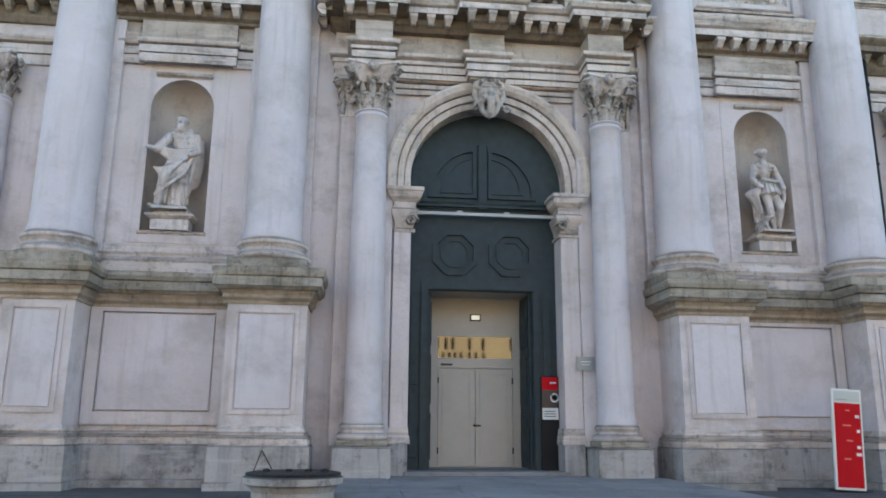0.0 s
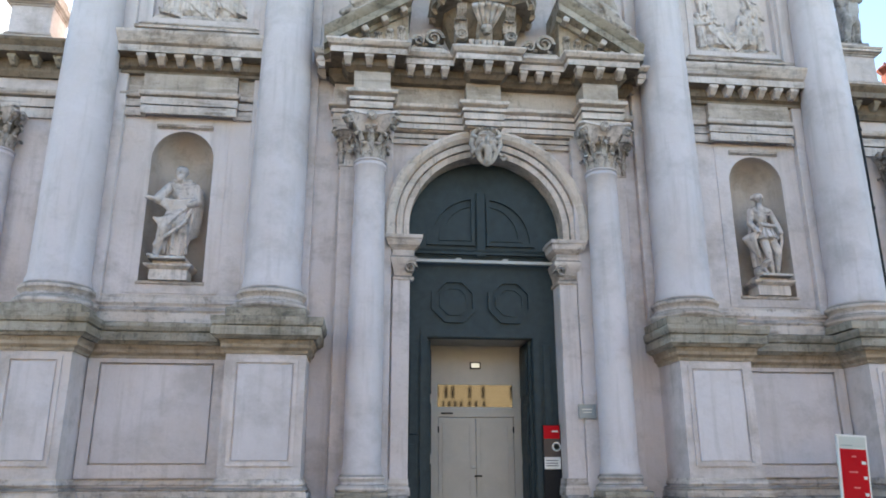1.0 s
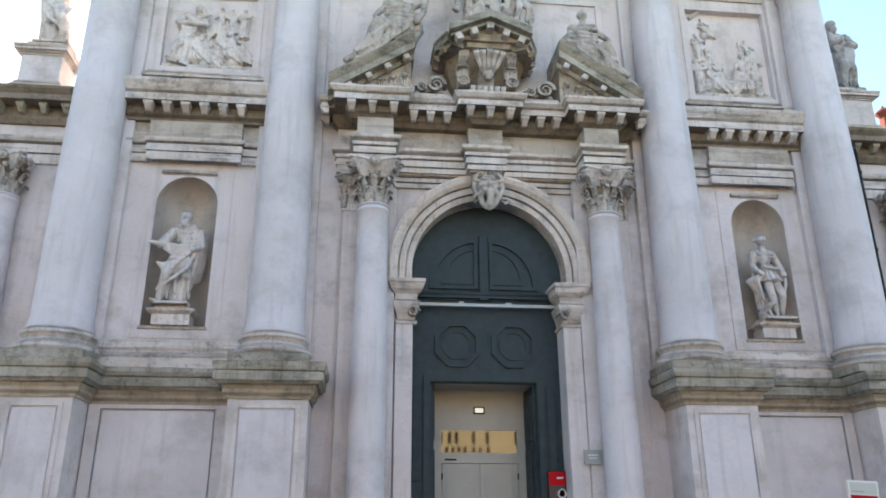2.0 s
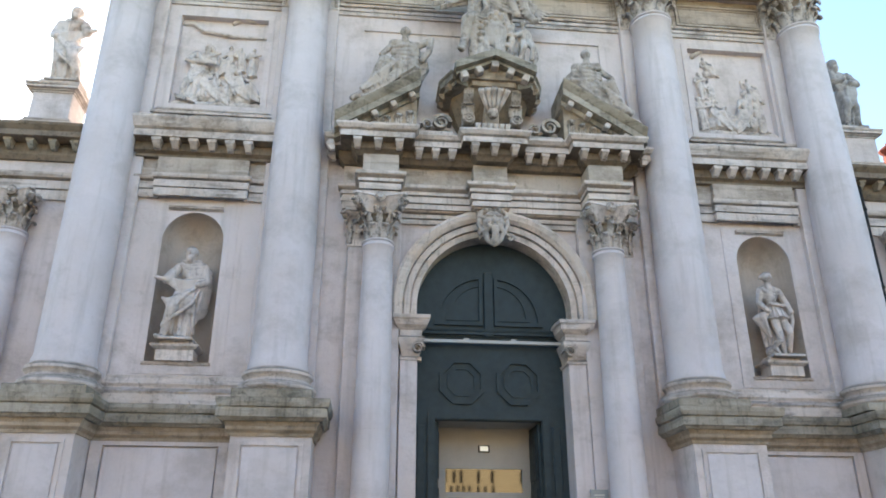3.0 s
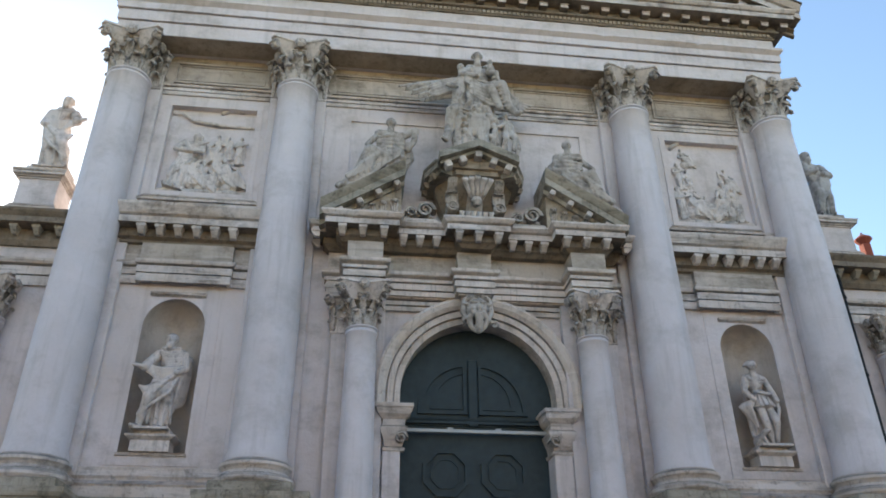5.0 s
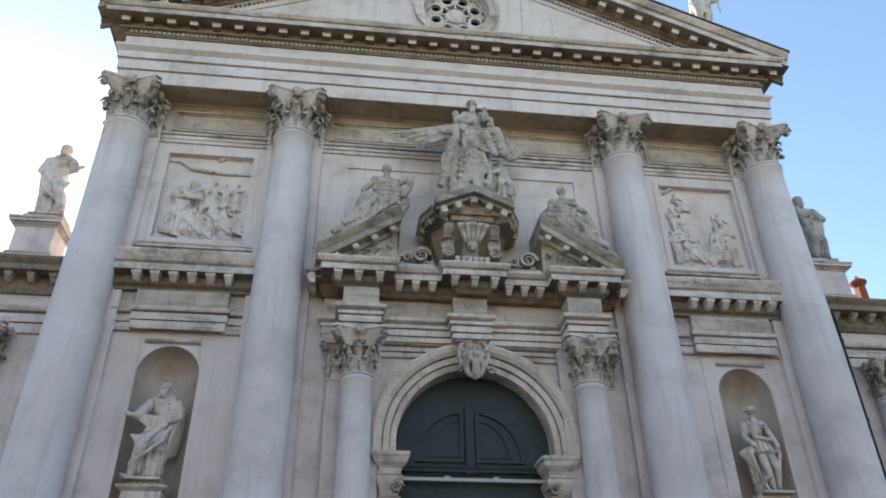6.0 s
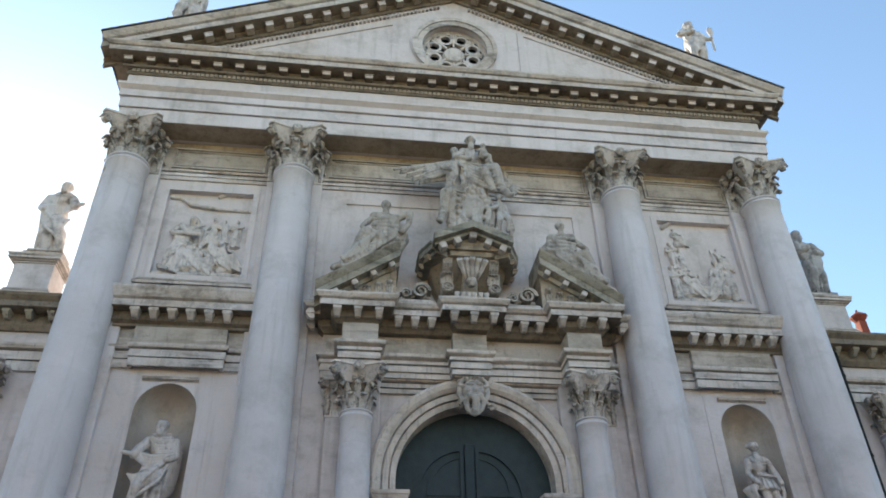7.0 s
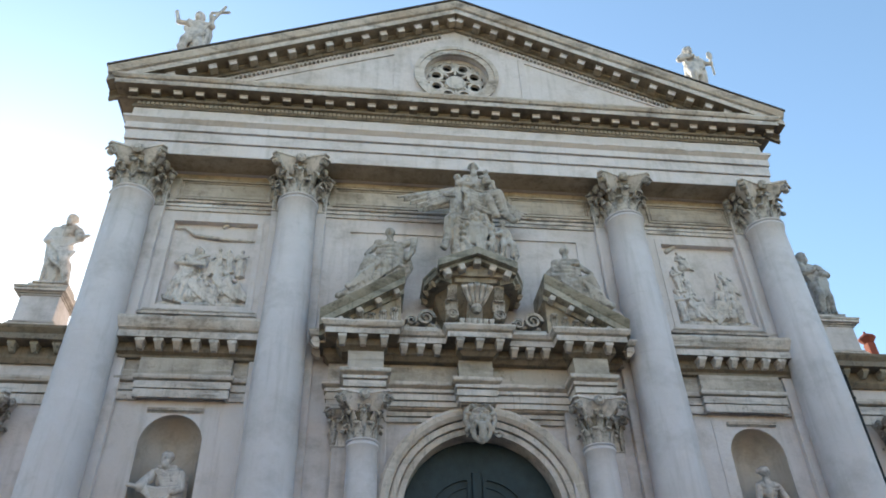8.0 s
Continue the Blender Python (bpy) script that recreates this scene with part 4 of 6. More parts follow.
for x in (-0.60, 0.70):
    for r0, r1, y in ((0.46, 0.55, 0.36), (0.30, 0.36, 0.39)):
        bm = bmesh.new()
        o = [(x + r1 * math.cos(math.pi / 8 + math.pi / 4 * i), 5.08 + r1 * math.sin(math.pi / 8 + math.pi / 4 * i)) for i in range(8)]
        q = [(x + r0 * math.cos(math.pi / 8 + math.pi / 4 * i), 5.08 + r0 * math.sin(math.pi / 8 + math.pi / 4 * i)) for i in range(8)]
        plate(bm, o, [q], y, 0.418)
        part("octagon_moulding", bm, DOORWOOD, porch)
for s in (-1, 1):
    for z0, z1 in ((0.55, 1.9), (2.1, 4.1)):
        xx = s * 1.51
        part("stile_panel", boxed(xx - 0.09, xx + 0.09, 0.385, 0.418, z0, z1, bevel=0.012), DOORWOOD, porch)
# leaves folded back inside the opening
for s in (-1, 1):
    x = 0 + s * 1.20
    lf = part("leaf", boxed(min(x, x - s * 0.08), max(x, x - s * 0.08), 0.57, 1.50, FLOOR + 0.01, 4.2, bevel=0.01), DOORWOOD, porch)
    for z0, z1 in ((0.5, 1.5), (1.7, 2.8), (3.0, 4.0)):
        part("leaf_panel", boxed(x - s * 0.10 - 0.015, x - s * 0.10 + 0.015, 0.7, 1.38, z0, z1, bevel=0.01), DOORWOOD, lf)
part("porch_ceiling", boxed(-1.3, 1.3, 0.57, 1.56, 4.23, 4.3), BEIGE, porch)
# inner lobby front
lobby = thing("lobby_door", pose(0, 0, 0), "closed beige double door with a glass light above", "door")
bm = bmesh.new()
plate(bm, [(-1.3, FLOOR), (1.3, FLOOR), (1.3, 4.3), (-1.3, 4.3)], [[(-0.86, 2.79), (0.93, 2.79), (0.93, 3.31), (-0.86, 3.31)], [(-0.85, FLOOR + 0.01), (0.94, FLOOR + 0.01), (0.94, 2.56), (-0.85, 2.56)]], 1.52, 1.6)
part("lobby_panel", bm, BEIGE, lobby)
part("pane", boxed(-0.88, 0.95, 1.55, 1.57, 2.77, 3.33), glass, lobby, "glass light mirroring the sunlit houses")
for s, a, b in ((-1, -0.84, 0.035), (1, 0.045, 0.93)):
    lf = part("door_leaf", boxed(a, b, 1.54, 1.585, FLOOR + 0.015, 2.55, bevel=0.006), BEIGE, lobby)
    for z0, z1 in ((0.42, 1.2), (1.32, 2.45)):
        bm = bmesh.new()
        plate(bm, [(a + 0.1, z0), (b - 0.1, z0), (b - 0.1, z1), (a + 0.1, z1)], [[(a + 0.14, z0 + 0.04), (b - 0.14, z0 + 0.04), (b - 0.14, z1 - 0.04), (a + 0.14, z1 - 0.04)]], 1.522, 1.539)
        part("panel_moulding", bm, BEIGE, lf)
    for z in (0.6, 2.2):
        part("hinge", boxed((a if s < 0 else b) - 0.015, (a if s < 0 else b) + 0.015, 1.50, 1.53, z, z + 0.14), IRON, lf)
part("push_bar", boxed(-0.01, 0.17, 1.48, 1.515, 1.22, 1.255, bevel=0.008), IRON, lobby)
part("lock_plate", boxed(-0.08, 0.04, 1.51, 1.52, 1.40, 1.46, bevel=0.004), STEEL, lobby)
part("door_closer", boxed(-0.78, -0.5, 1.495, 1.52, 2.62, 2.66, bevel=0.006), IRON, lobby)
sign = thing("exit_sign", pose(0.04, 1.50, 3.76), "small white exit lamp with a dark frame", "sign")
part("case", boxed(-0.13, 0.13, -0.03, 0.02, -0.08, 0.08, bevel=0.01), IRON, sign)
part("face", boxed(-0.10, 0.10, -0.034, -0.028, -0.055, 0.055), plain("lit_sign", (0.85, 0.83, 0.74), 0.5, 0, 0.05, 3, 0, 0.12), sign)

# poster board by the door, plaque on the pilaster
board = thing("poster_board", pose(1.53, 0.33, FLOOR), "tall black board with a red and white exhibition poster", "poster")
part("board", boxed(-0.20, 0.20, -0.02, 0.03, 0.0, 2.02, bevel=0.006), BLACK, board)
poster = part("poster", boxed(-0.18, 0.18, -0.026, -0.021, 1.08, 2.0), plain("poster_dark", (0.05, 0.035, 0.035), 0.4, 0, 0.3, 5, 0), board, "dark poster")
part("red_band", boxed(-0.18, 0.18, -0.030, -0.0265, 1.72, 2.0), RED, poster)
part("white_field", boxed(-0.18, 0.18, -0.030, -0.0265, 1.08, 1.33), WHITE, poster)
bm = bmesh.new()
lathe(bm, [(0.07, -0.002), (0.10, -0.002), (0.10, 0.002), (0.07, 0.002), (0.07, -0.002)], 16)
part("picture_ring", bm, WHITE, poster, m=pose(0.10, -0.030, 1.55, 90, 0, 0))
part("text_bar", boxed(0.0, 0.14, -0.0335, -0.0305, 1.86, 1.89), WHITE, poster)
for i in range(3):
    part("text_bar", boxed(-0.14, 0.12, -0.0335, -0.0305, 1.14 + 0.055 * i, 1.155 + 0.055 * i), BLACK, poster)
plaque = thing("plaque", pose(2.20, -0.205, 2.57), "small dark metal plaque fixed beside the doorway", "plaque")
part("plate", boxed(-0.19, 0.19, -0.035, 0.0, -0.15, 0.15, bevel=0.008), TEAL, plaque)
part("rim", plate(bmesh.new(), [(-0.19, -0.15), (0.19, -0.15), (0.19, 0.15), (-0.19, 0.15)], [[(-0.165, -0.125), (0.165, -0.125), (0.165, 0.125), (-0.165, 0.125)]], -0.045, -0.036), TEAL, plaque)
part("text_bar", boxed(-0.11, 0.11, -0.04, -0.0365, 0.03, 0.05), WHITE, plaque)
part("text_bar", boxed(-0.09, 0.09, -0.04, -0.0365, -0.03, -0.015), WHITE, plaque)

# free-standing banner
banner = thing("banner_stand", pose(7.13, -1.62, 0.012, 0, 3.0, 0), "upright red banner board with a white frame on the paving", "banner")
part("foot", boxed(-0.33, 0.33, -0.2, 0.2, 0.0, 0.03, bevel=0.008), IRON, banner)
part("frame", boxed(-0.325, 0.325, -0.03, 0.03, 0.03, 2.02, bevel=0.01), WHITE, banner)
red = part("face", boxed(-0.28, 0.28, -0.036, -0.031, 0.08, 1.74), RED, banner, "red printed face")
part("header", boxed(-0.28, 0.28, -0.036, -0.031, 1.76, 1.98), plain("grey_print", (0.50, 0.53, 0.5), 0.5, 0, 0.05, 3, 0), banner)
part("text_bar", boxed(-0.25, 0.0, -0.040, -0.0365, 1.80, 1.815), TEAL, banner)
for z, a, b in ((1.45, 0.16, 0.25), (1.16, 0.18, 0.25), (0.84, 0.17, 0.25), (0.70, 0.15, 0.26)):
    part("text_bar", boxed(a, b, -0.040, -0.0365, z, z + 0.06), WHITE, red)
PINK = plain("pale_red_print", (0.70, 0.16, 0.15), 0.4, 0, 0.05, 3, 0)
for z, a, b in ((1.58, -0.04, 0.05), (1.28, -0.12, 0.06), (0.98, -0.05, 0.08), (0.62, -0.12, 0.02)):
    part("text_bar", boxed(a, b, -0.040, -0.0365, z, z + 0.03), PINK, red)

# well head with an iron lid and a bent wire
well = thing("well_head", pose(-3.59, -5.0, 0.012) @ Matrix.Diagonal((1.06, 1.06, 1.0, 1)), "low round stone well head with a black iron lid", "well")
part("drum", lathe(bmesh.new(), [(0.60, 0), (0.60, 0.05), (0.54, 0.09), (0.55, 0.3), (0.60, 0.38), (0.66, 0.41), (0.67, 0.50), (0.63, 0.52), (0.50, 0.521)], 48), PLINTH, well)
part("lid", lathe(bmesh.new(), [(0.60, 0.522), (0.635, 0.53), (0.635, 0.555), (0.55, 0.57), (0.2, 0.58), (0.02, 0.582)], 40), IRON, well, "flat black iron lid")
for x in (-0.35, -0.05, 0.2, 0.42):
    part("stud", lathe(bmesh.new(), [(0.05, 0.56), (0.05, 0.60), (0.03, 0.615), (0.005, 0.617)], 10, x, -0.15), IRON, well)
for x1, y1 in ((-0.53, -0.1), (-0.28, 0.1)):
    a, b = Vector((-0.44, 0.0, 0.86)), Vector((x1, y1, 0.55))
    bm = bmesh.new()
    bmesh.ops.create_cone(bm, cap_ends=True, segments=6, radius1=0.008, radius2=0.008, depth=(a - b).length, matrix=Matrix.Translation((a + b) / 2) @ (a - b).to_track_quat("Z", "Y").to_matrix().to_4x4())
    part("wire", bm, IRON, well)

# ---- carved figures ----
class Clay:
    """Plain lists of corners and faces, from which a figure is welded."""

    def __init__(self):
        self.verts, self.faces = [], []

    def put(self, verts, faces, m):
        k = len(self.verts)
        self.verts += [tuple(m @ v) for v in verts]
        self.faces += [tuple(i + k for i in f) for f in faces]

    def turn(self, m):
        self.verts = [tuple(m @ Vector(v)) for v in self.verts]

    def add(self, other):
        k = len(self.verts)
        self.verts += other.verts
        self.faces += [tuple(i + k for i in f) for f in other.faces]


def pattern(make):
    b = bmesh.new()
    make(b)
    b.verts.index_update()
    out = ([v.co.copy() for v in b.verts], [tuple(v.index for v in f.verts) for f in b.faces])
    b.free()
    return out


BALL = pattern(lambda b: bmesh.ops.create_icosphere(b, subdivisions=2, radius=1))
BLOCK = pattern(lambda b: bmesh.ops.create_cube(b, size=1))
RING = [(math.cos(2 * math.pi * i / 10), math.sin(2 * math.pi * i / 10)) for i in range(10)]
TUBE = [(i, (i + 1) % 10, 10 + (i + 1) % 10, 10 + i) for i in range(10)] + [tuple(range(9, -1, -1)), tuple(range(10, 20))]


def capsule(bm, p, q, ra, rb=None):
    rb = ra if rb is None else rb
    p, q = Vector(p), Vector(q)
    d = q - p
    if d.length > 1e-4:
        m = Matrix.Translation(p) @ d.to_track_quat("Z", "Y").to_matrix().to_4x4()
        bm.put([Vector((c * ra, s * ra, 0)) for c, s in RING] + [Vector((c * rb, s * rb, d.length)) for c, s in RING], TUBE, m)
    for c, r in ((p, ra), (q, rb)):
        bm.put(*BALL, Matrix.Translation(c) @ Matrix.Scale(r, 4))


def oval(bm, c, r, m=None):
    bm.put(*BALL, Matrix.Translation(c) @ (m or Matrix()) @ Matrix.Diagonal((*r, 1)))


def limb(bm, pts, r0, r1):
    n = len(pts) - 1
    for i in range(n):
        a, b = r0 + (r1 - r0) * i / n, r0 + (r1 - r0) * (i + 1) / n
        capsule(bm, pts[i], pts[i + 1], a, b)


def swag(bm, p, q, sag, k, r, gap, rnd):
    """A sheaf of k cloth folds hanging from p to q."""
    p, q = Vector(p), Vector(q)
    for i in range(k):
        off = Vector((0, 0, -gap * i))
        mid = (p + q) / 2 + Vector((0, -0.02, -sag * (1 + 0.25 * i))) + off
        pts = []
        for j in range(6):
            t = j / 5
            pts.append((p + off * 0.5) * (1 - t) ** 2 + mid * 2 * t * (1 - t) + (q + off) * t ** 2 + Vector((0, rnd.uniform(-0.008, 0.008), 0)))
        limb(bm, pts, r * rnd.uniform(0.8, 1.2), r * 0.7)


def skirt(bm, top, rt, hem, rh, n, rnd, depth=0.75, a0=0.0, a1=360.0, r=0.018):
    """Cloth from a waist to a hem with n hanging folds."""
    t, h = Vector(top), Vector(hem)
    for j in range(7):
        f = j / 6
        c = t.lerp(h, f)
        q = rt + (rh - rt) * f
        oval(bm, c, (q * 0.86, q * 0.86 * depth, (t - h).length / 6))
    for i in range(n):
        a = radians(a0 + (a1 - a0) * (i + rnd.uniform(-0.25, 0.25)) / n)
        pts = []
        tw = rnd.uniform(-0.25, 0.25)
        for j in range(5):
            f = j / 4
            c = t.lerp(h, f)
            q = rt + (rh - rt) * f
            b = a + tw * f
            pts.append((c.x + q * math.cos(b), c.y + q * depth * math.sin(b), c.z))
        limb(bm, pts, r * 0.7, r * rnd.uniform(1.0, 1.5))


def head(bm, c, s=1.0, beard=True, turn=0.0):
    c = Vector(c)
    oval(bm, c, (0.052 * s, 0.06 * s, 0.07 * s))
    oval(bm, c + Vector((0, 0.02 * s, 0.022 * s)), (0.062 * s, 0.062 * s, 0.058 * s))
    oval(bm, c + Vector((0.01 * turn, -0.06 * s, -0.005 * s)), (0.011 * s, 0.018 * s, 0.02 * s))
    if beard:
        oval(bm, c + Vector((0, -0.04 * s, -0.065 * s)), (0.035 * s, 0.03 * s, 0.045 * s))
    capsule(bm, c + Vector((0, 0.01, -0.05 * s)), c + Vector((0, 0.02, -0.13 * s)), 0.036 * s, 0.045 * s)


def carved(name, bm, m, height, mat, voxel, label, category, group=""):
    """Weld the shapes of one figure into a single carved mesh."""
    bm.turn(Matrix.Scale(height, 4))
    me = bpy.data.meshes.new(name)
    me.from_pydata(bm.verts, [], bm.faces)
    me.materials.append(mat)
    ob = new(name, me)
    ob.matrix_basis = m
    r = ob.modifiers.new("weld", "REMESH")
    r.mode, r.voxel_size, r.use_smooth_shade = "VOXEL", voxel, True
    s = ob.modifiers.new("soften", "SMOOTH")
    s.factor, s.iterations = 0.4, 2
    return tagged(ob, label, category, group)


def saint(seed, lean=0.03, arms=(), beard=True, cloak=True):
    rnd = random.Random(seed)
    bm = Clay()
    head(bm, (lean * 1.4, -0.035, 0.925), 1.15, beard)
    for k in range(7):
        a = radians(20 + 140 * k / 6)
        oval(bm, (lean * 1.4 + 0.056 * math.cos(a), 0.01, 0.925 + 0.05 * math.sin(a)), (0.02, 0.042, 0.024))
    oval(bm, (lean * 0.7, 0, 0.70), (0.108, 0.085, 0.16))
    limb(bm, [(lean - 0.115, 0.0, 0.785), (lean, 0.0, 0.82), (lean + 0.115, 0.0, 0.78)], 0.048, 0.048)
    oval(bm, (-lean, 0, 0.53), (0.115, 0.095, 0.12))
    skirt(bm, (-lean, 0.0, 0.60), 0.11, (lean * 0.5, 0.02, 0.04), 0.145, 26, rnd, 0.78, r=0.013)
    limb(bm, [(-0.05, -0.03, 0.5), (-0.08, -0.13, 0.29), (-0.10, -0.08, 0.03)], 0.078, 0.042)
    limb(bm, [(0.05, -0.03, 0.5), (0.07, -0.09, 0.28), (0.08, -0.05, 0.03)], 0.072, 0.042)
    for x in (-0.11, 0.08):
        capsule(bm, (x, -0.06, 0.025), (x - 0.05, -0.16, 0.018), 0.032, 0.022)
    for k in range(5):
        x = 0.12 - 0.035 * k
        limb(bm, [(x, -0.095 - 0.008 * k, 0.55), (x - 0.05, -0.135, 0.42 - 0.02 * k), (x - 0.12, -0.135, 0.28 - 0.03 * k), (-0.13 + 0.012 * k, -0.11, 0.16 - 0.025 * k)], 0.020, 0.016)
    if cloak:
        swag(bm, (lean - 0.12, -0.06, 0.82), (0.13, -0.09, 0.64), 0.05, 6, 0.015, 0.024, rnd)
        swag(bm, (-0.13, -0.08, 0.62), (0.14, -0.10, 0.56), 0.06, 5, 0.016, 0.026, rnd)
        limb(bm, [(0.13, 0.0, 0.78), (0.17, 0.02, 0.6), (0.16, 0.03, 0.36), (0.14, 0.04, 0.2)], 0.05, 0.03)
        for k in range(4):
            limb(bm, [(0.12 + 0.022 * k, -0.06 + 0.02 * k, 0.72), (0.15 + 0.016 * k, -0.06 + 0.02 * k, 0.52), (0.13 + 0.02 * k, -0.05 + 0.02 * k, 0.22 + 0.04 * k)], 0.014, 0.016)
    for pts, r0, r1 in arms:
        limb(bm, pts, r0 * 0.88, r1)
        oval(bm, pts[-1], (r1 * 1.1, r1 * 1.3, r1 * 1.3))
        p, q = Vector(pts[0]), Vector(pts[1])
        for k in range(5):
            c = p.lerp(q, 0.25 + 0.18 * k)
            oval(bm, c, (r0 * 1.05, r0 * 1.05, r0 * 0.28), Matrix.Rotation(rnd.uniform(-0.6, 0.6), 4, "Y"))
    bm.put(*BLOCK, Matrix.LocRotScale((0, 0, 0.0), None, (0.34, 0.28, 0.03)))
    return bm


def sitting(seed, way=1, raised=False):
    """A figure that sits and leans back; way: the side its legs point to."""
    rnd = random.Random(seed)
    bm = Clay()
    w = way
    head(bm, (-0.10 * w, -0.05, 0.92), 1.15, False)
    oval(bm, (-0.07 * w, 0, 0.66), (0.125, 0.095, 0.17), Matrix.Rotation(radians(12 * w), 4, "Y"))
    capsule(bm, (-0.21 * w, -0.01, 0.76), (0.06 * w, -0.01, 0.77), 0.055)
    oval(bm, (-0.02 * w, 0, 0.45), (0.16, 0.13, 0.13))
    limb(bm, [(0.0, -0.06, 0.44), (0.22 * w, -0.14, 0.46), (0.38 * w, -0.10, 0.16), (0.46 * w, -0.14, 0.10)], 0.095, 0.04)
    limb(bm, [(0.0, 0.05, 0.42), (0.18 * w, 0.0, 0.36), (0.42 * w, 0.0, 0.06), (0.52 * w, -0.04, 0.02)], 0.09, 0.04)
    skirt(bm, (0.02 * w, -0.02, 0.42), 0.16, (0.16 * w, 0, 0.10), 0.24, 16, rnd, 0.7, r=0.022)
    swag(bm, (-0.14 * w, -0.12, 0.55), (0.30 * w, -0.16, 0.42), 0.06, 5, 0.024, 0.045, rnd)
    swag(bm, (0.05 * w, -0.16, 0.34), (0.42 * w, -0.12, 0.14), 0.03, 4, 0.024, 0.05, rnd)
    swag(bm, (-0.2 * w, -0.09, 0.75), (0.08 * w, -0.12, 0.55), 0.03, 4, 0.018, 0.035, rnd)
    if raised:
        limb(bm, [(-0.21 * w, 0, 0.77), (-0.40 * w, -0.05, 0.86), (-0.37 * w, -0.06, 0.66), (-0.34 * w, -0.08, 0.52)], 0.05, 0.034)
    else:
        limb(bm, [(-0.21 * w, 0, 0.76), (-0.30 * w, -0.05, 0.58), (-0.16 * w, -0.13, 0.50)], 0.05, 0.034)
    limb(bm, [(0.06 * w, 0, 0.77), (0.17 * w, -0.08, 0.62), (0.26 * w, -0.16, 0.56)], 0.05, 0.032)
    limb(bm, [(-0.24 * w, 0.06, 0.75), (-0.30 * w, 0.08, 0.5), (-0.26 * w, 0.08, 0.25)], 0.06, 0.05)
    oval(bm, (-0.05 * w, 0.03, 0.2), (0.26, 0.16, 0.2))
    return bm


# statues in the niches, on their little pedestals
for sx, px in ((-1, -6.86), (1, 6.90)):
    ped = thing("statue_pedestal", pose(px, 0.10, NICHE_Z + 0.002), "small moulded stone pedestal in the niche", "pedestal", "niche pedestals")
    part("die", boxed(-0.40, 0.40, -0.22, 0.28, 0, 0.26, bevel=0.01), STATUE, ped)
    part("cap", mould(bmesh.new(), [(-0.42, 0.3), (-0.42, -0.24), (0.42, -0.24), (0.42, 0.3)], [(-0.3, 0.24), (0.0, 0.24), (0.08, 0.30), (0.09, 0.34), (-0.3, 0.345)]), STATUE, ped)
    part("step", boxed(-0.36, 0.36, -0.18, 0.28, 0.346, 0.46, bevel=0.01), STATUE, ped)
def apostle(seed):
    """A tall robed figure, weight on one leg, the cloak gathered at the waist and swept across the knee."""
    rnd = random.Random(seed)
    bm = Clay()
    head(bm, (0.045, -0.05, 0.93), 1.08, True)
    for k in range(6):
        a = radians(15 + 150 * k / 5)
        oval(bm, (0.045 + 0.048 * math.cos(a), 0.0, 0.935 + 0.045 * math.sin(a)), (0.016, 0.03, 0.02))
    # trunk, swung over the standing leg
    oval(bm, (0.075, 0.0, 0.735), (0.118, 0.085, 0.125))
    oval(bm, (0.060, 0.01, 0.575), (0.110, 0.09, 0.11))
    limb(bm, [(-0.045, 0.0, 0.80), (0.06, 0.01, 0.835), (0.175, 0.0, 0.80)], 0.046, 0.048)
    # standing leg and the leg set forward, the knee under thin cloth
    limb(bm, [(0.09, -0.02, 0.52), (0.095, -0.05, 0.29), (0.065, -0.02, 0.05)], 0.075, 0.036)
    limb(bm, [(0.02, -0.04, 0.52), (-0.055, -0.14, 0.30), (-0.12, -0.07, 0.05)], 0.078, 0.036)
    capsule(bm, (0.065, -0.05, 0.02), (0.045, -0.13, 0.016), 0.028, 0.02)
    capsule(bm, (-0.12, -0.08, 0.02), (-0.165, -0.17, 0.016), 0.03, 0.02)
    # hem between the legs
    for k in range(9):
        x = -0.12 + 0.034 * k
        limb(bm, [(x * 0.5 + 0.05, -0.06, 0.46), (x, -0.08 + 0.03 * (k % 2), 0.25), (x * 1.05, -0.04 + 0.03 * (k % 2), 0.055 + 0.01 * (k % 3))], 0.02, 0.017)
    # cloak: folds sweeping from the hip down across the forward knee
    for k in range(7):
        f = k / 6
        limb(bm, [(0.18 - 0.02 * k, -0.09 - 0.004 * k, 0.575 - 0.01 * k), (0.09 - 0.03 * k, -0.145, 0.47 - 0.012 * k), (-0.02 - 0.022 * k, -0.165, 0.33 + 0.012 * k), (-0.135 + 0.014 * k, -0.12, 0.14 + 0.022 * k)], 0.020 - 0.006 * f, 0.013)
    limb(bm, [(0.19, -0.07, 0.56), (0.13, -0.13, 0.36), (0.02, -0.16, 0.25), (-0.13, -0.12, 0.13)], 0.021, 0.018)
    # rolled cloth round the waist and over the shoulder
    for k in range(4):
        limb(bm, [(-0.10 + 0.01 * k, -0.09, 0.63 - 0.022 * k), (0.03, -0.145 + 0.006 * k, 0.585 - 0.03 * k), (0.20 - 0.01 * k, -0.08, 0.63 - 0.026 * k)], 0.021, 0.023)
    for k in range(6):
        limb(bm, [(-0.03 + 0.012 * k, -0.075, 0.80 - 0.024 * k), (0.07, -0.105, 0.76 - 0.028 * k), (0.19, -0.06, 0.79 - 0.03 * k)], 0.015, 0.019)
    limb(bm, [(-0.02, -0.03, 0.85), (0.05, -0.07, 0.825), (0.13, -0.02, 0.855)], 0.022, 0.022)
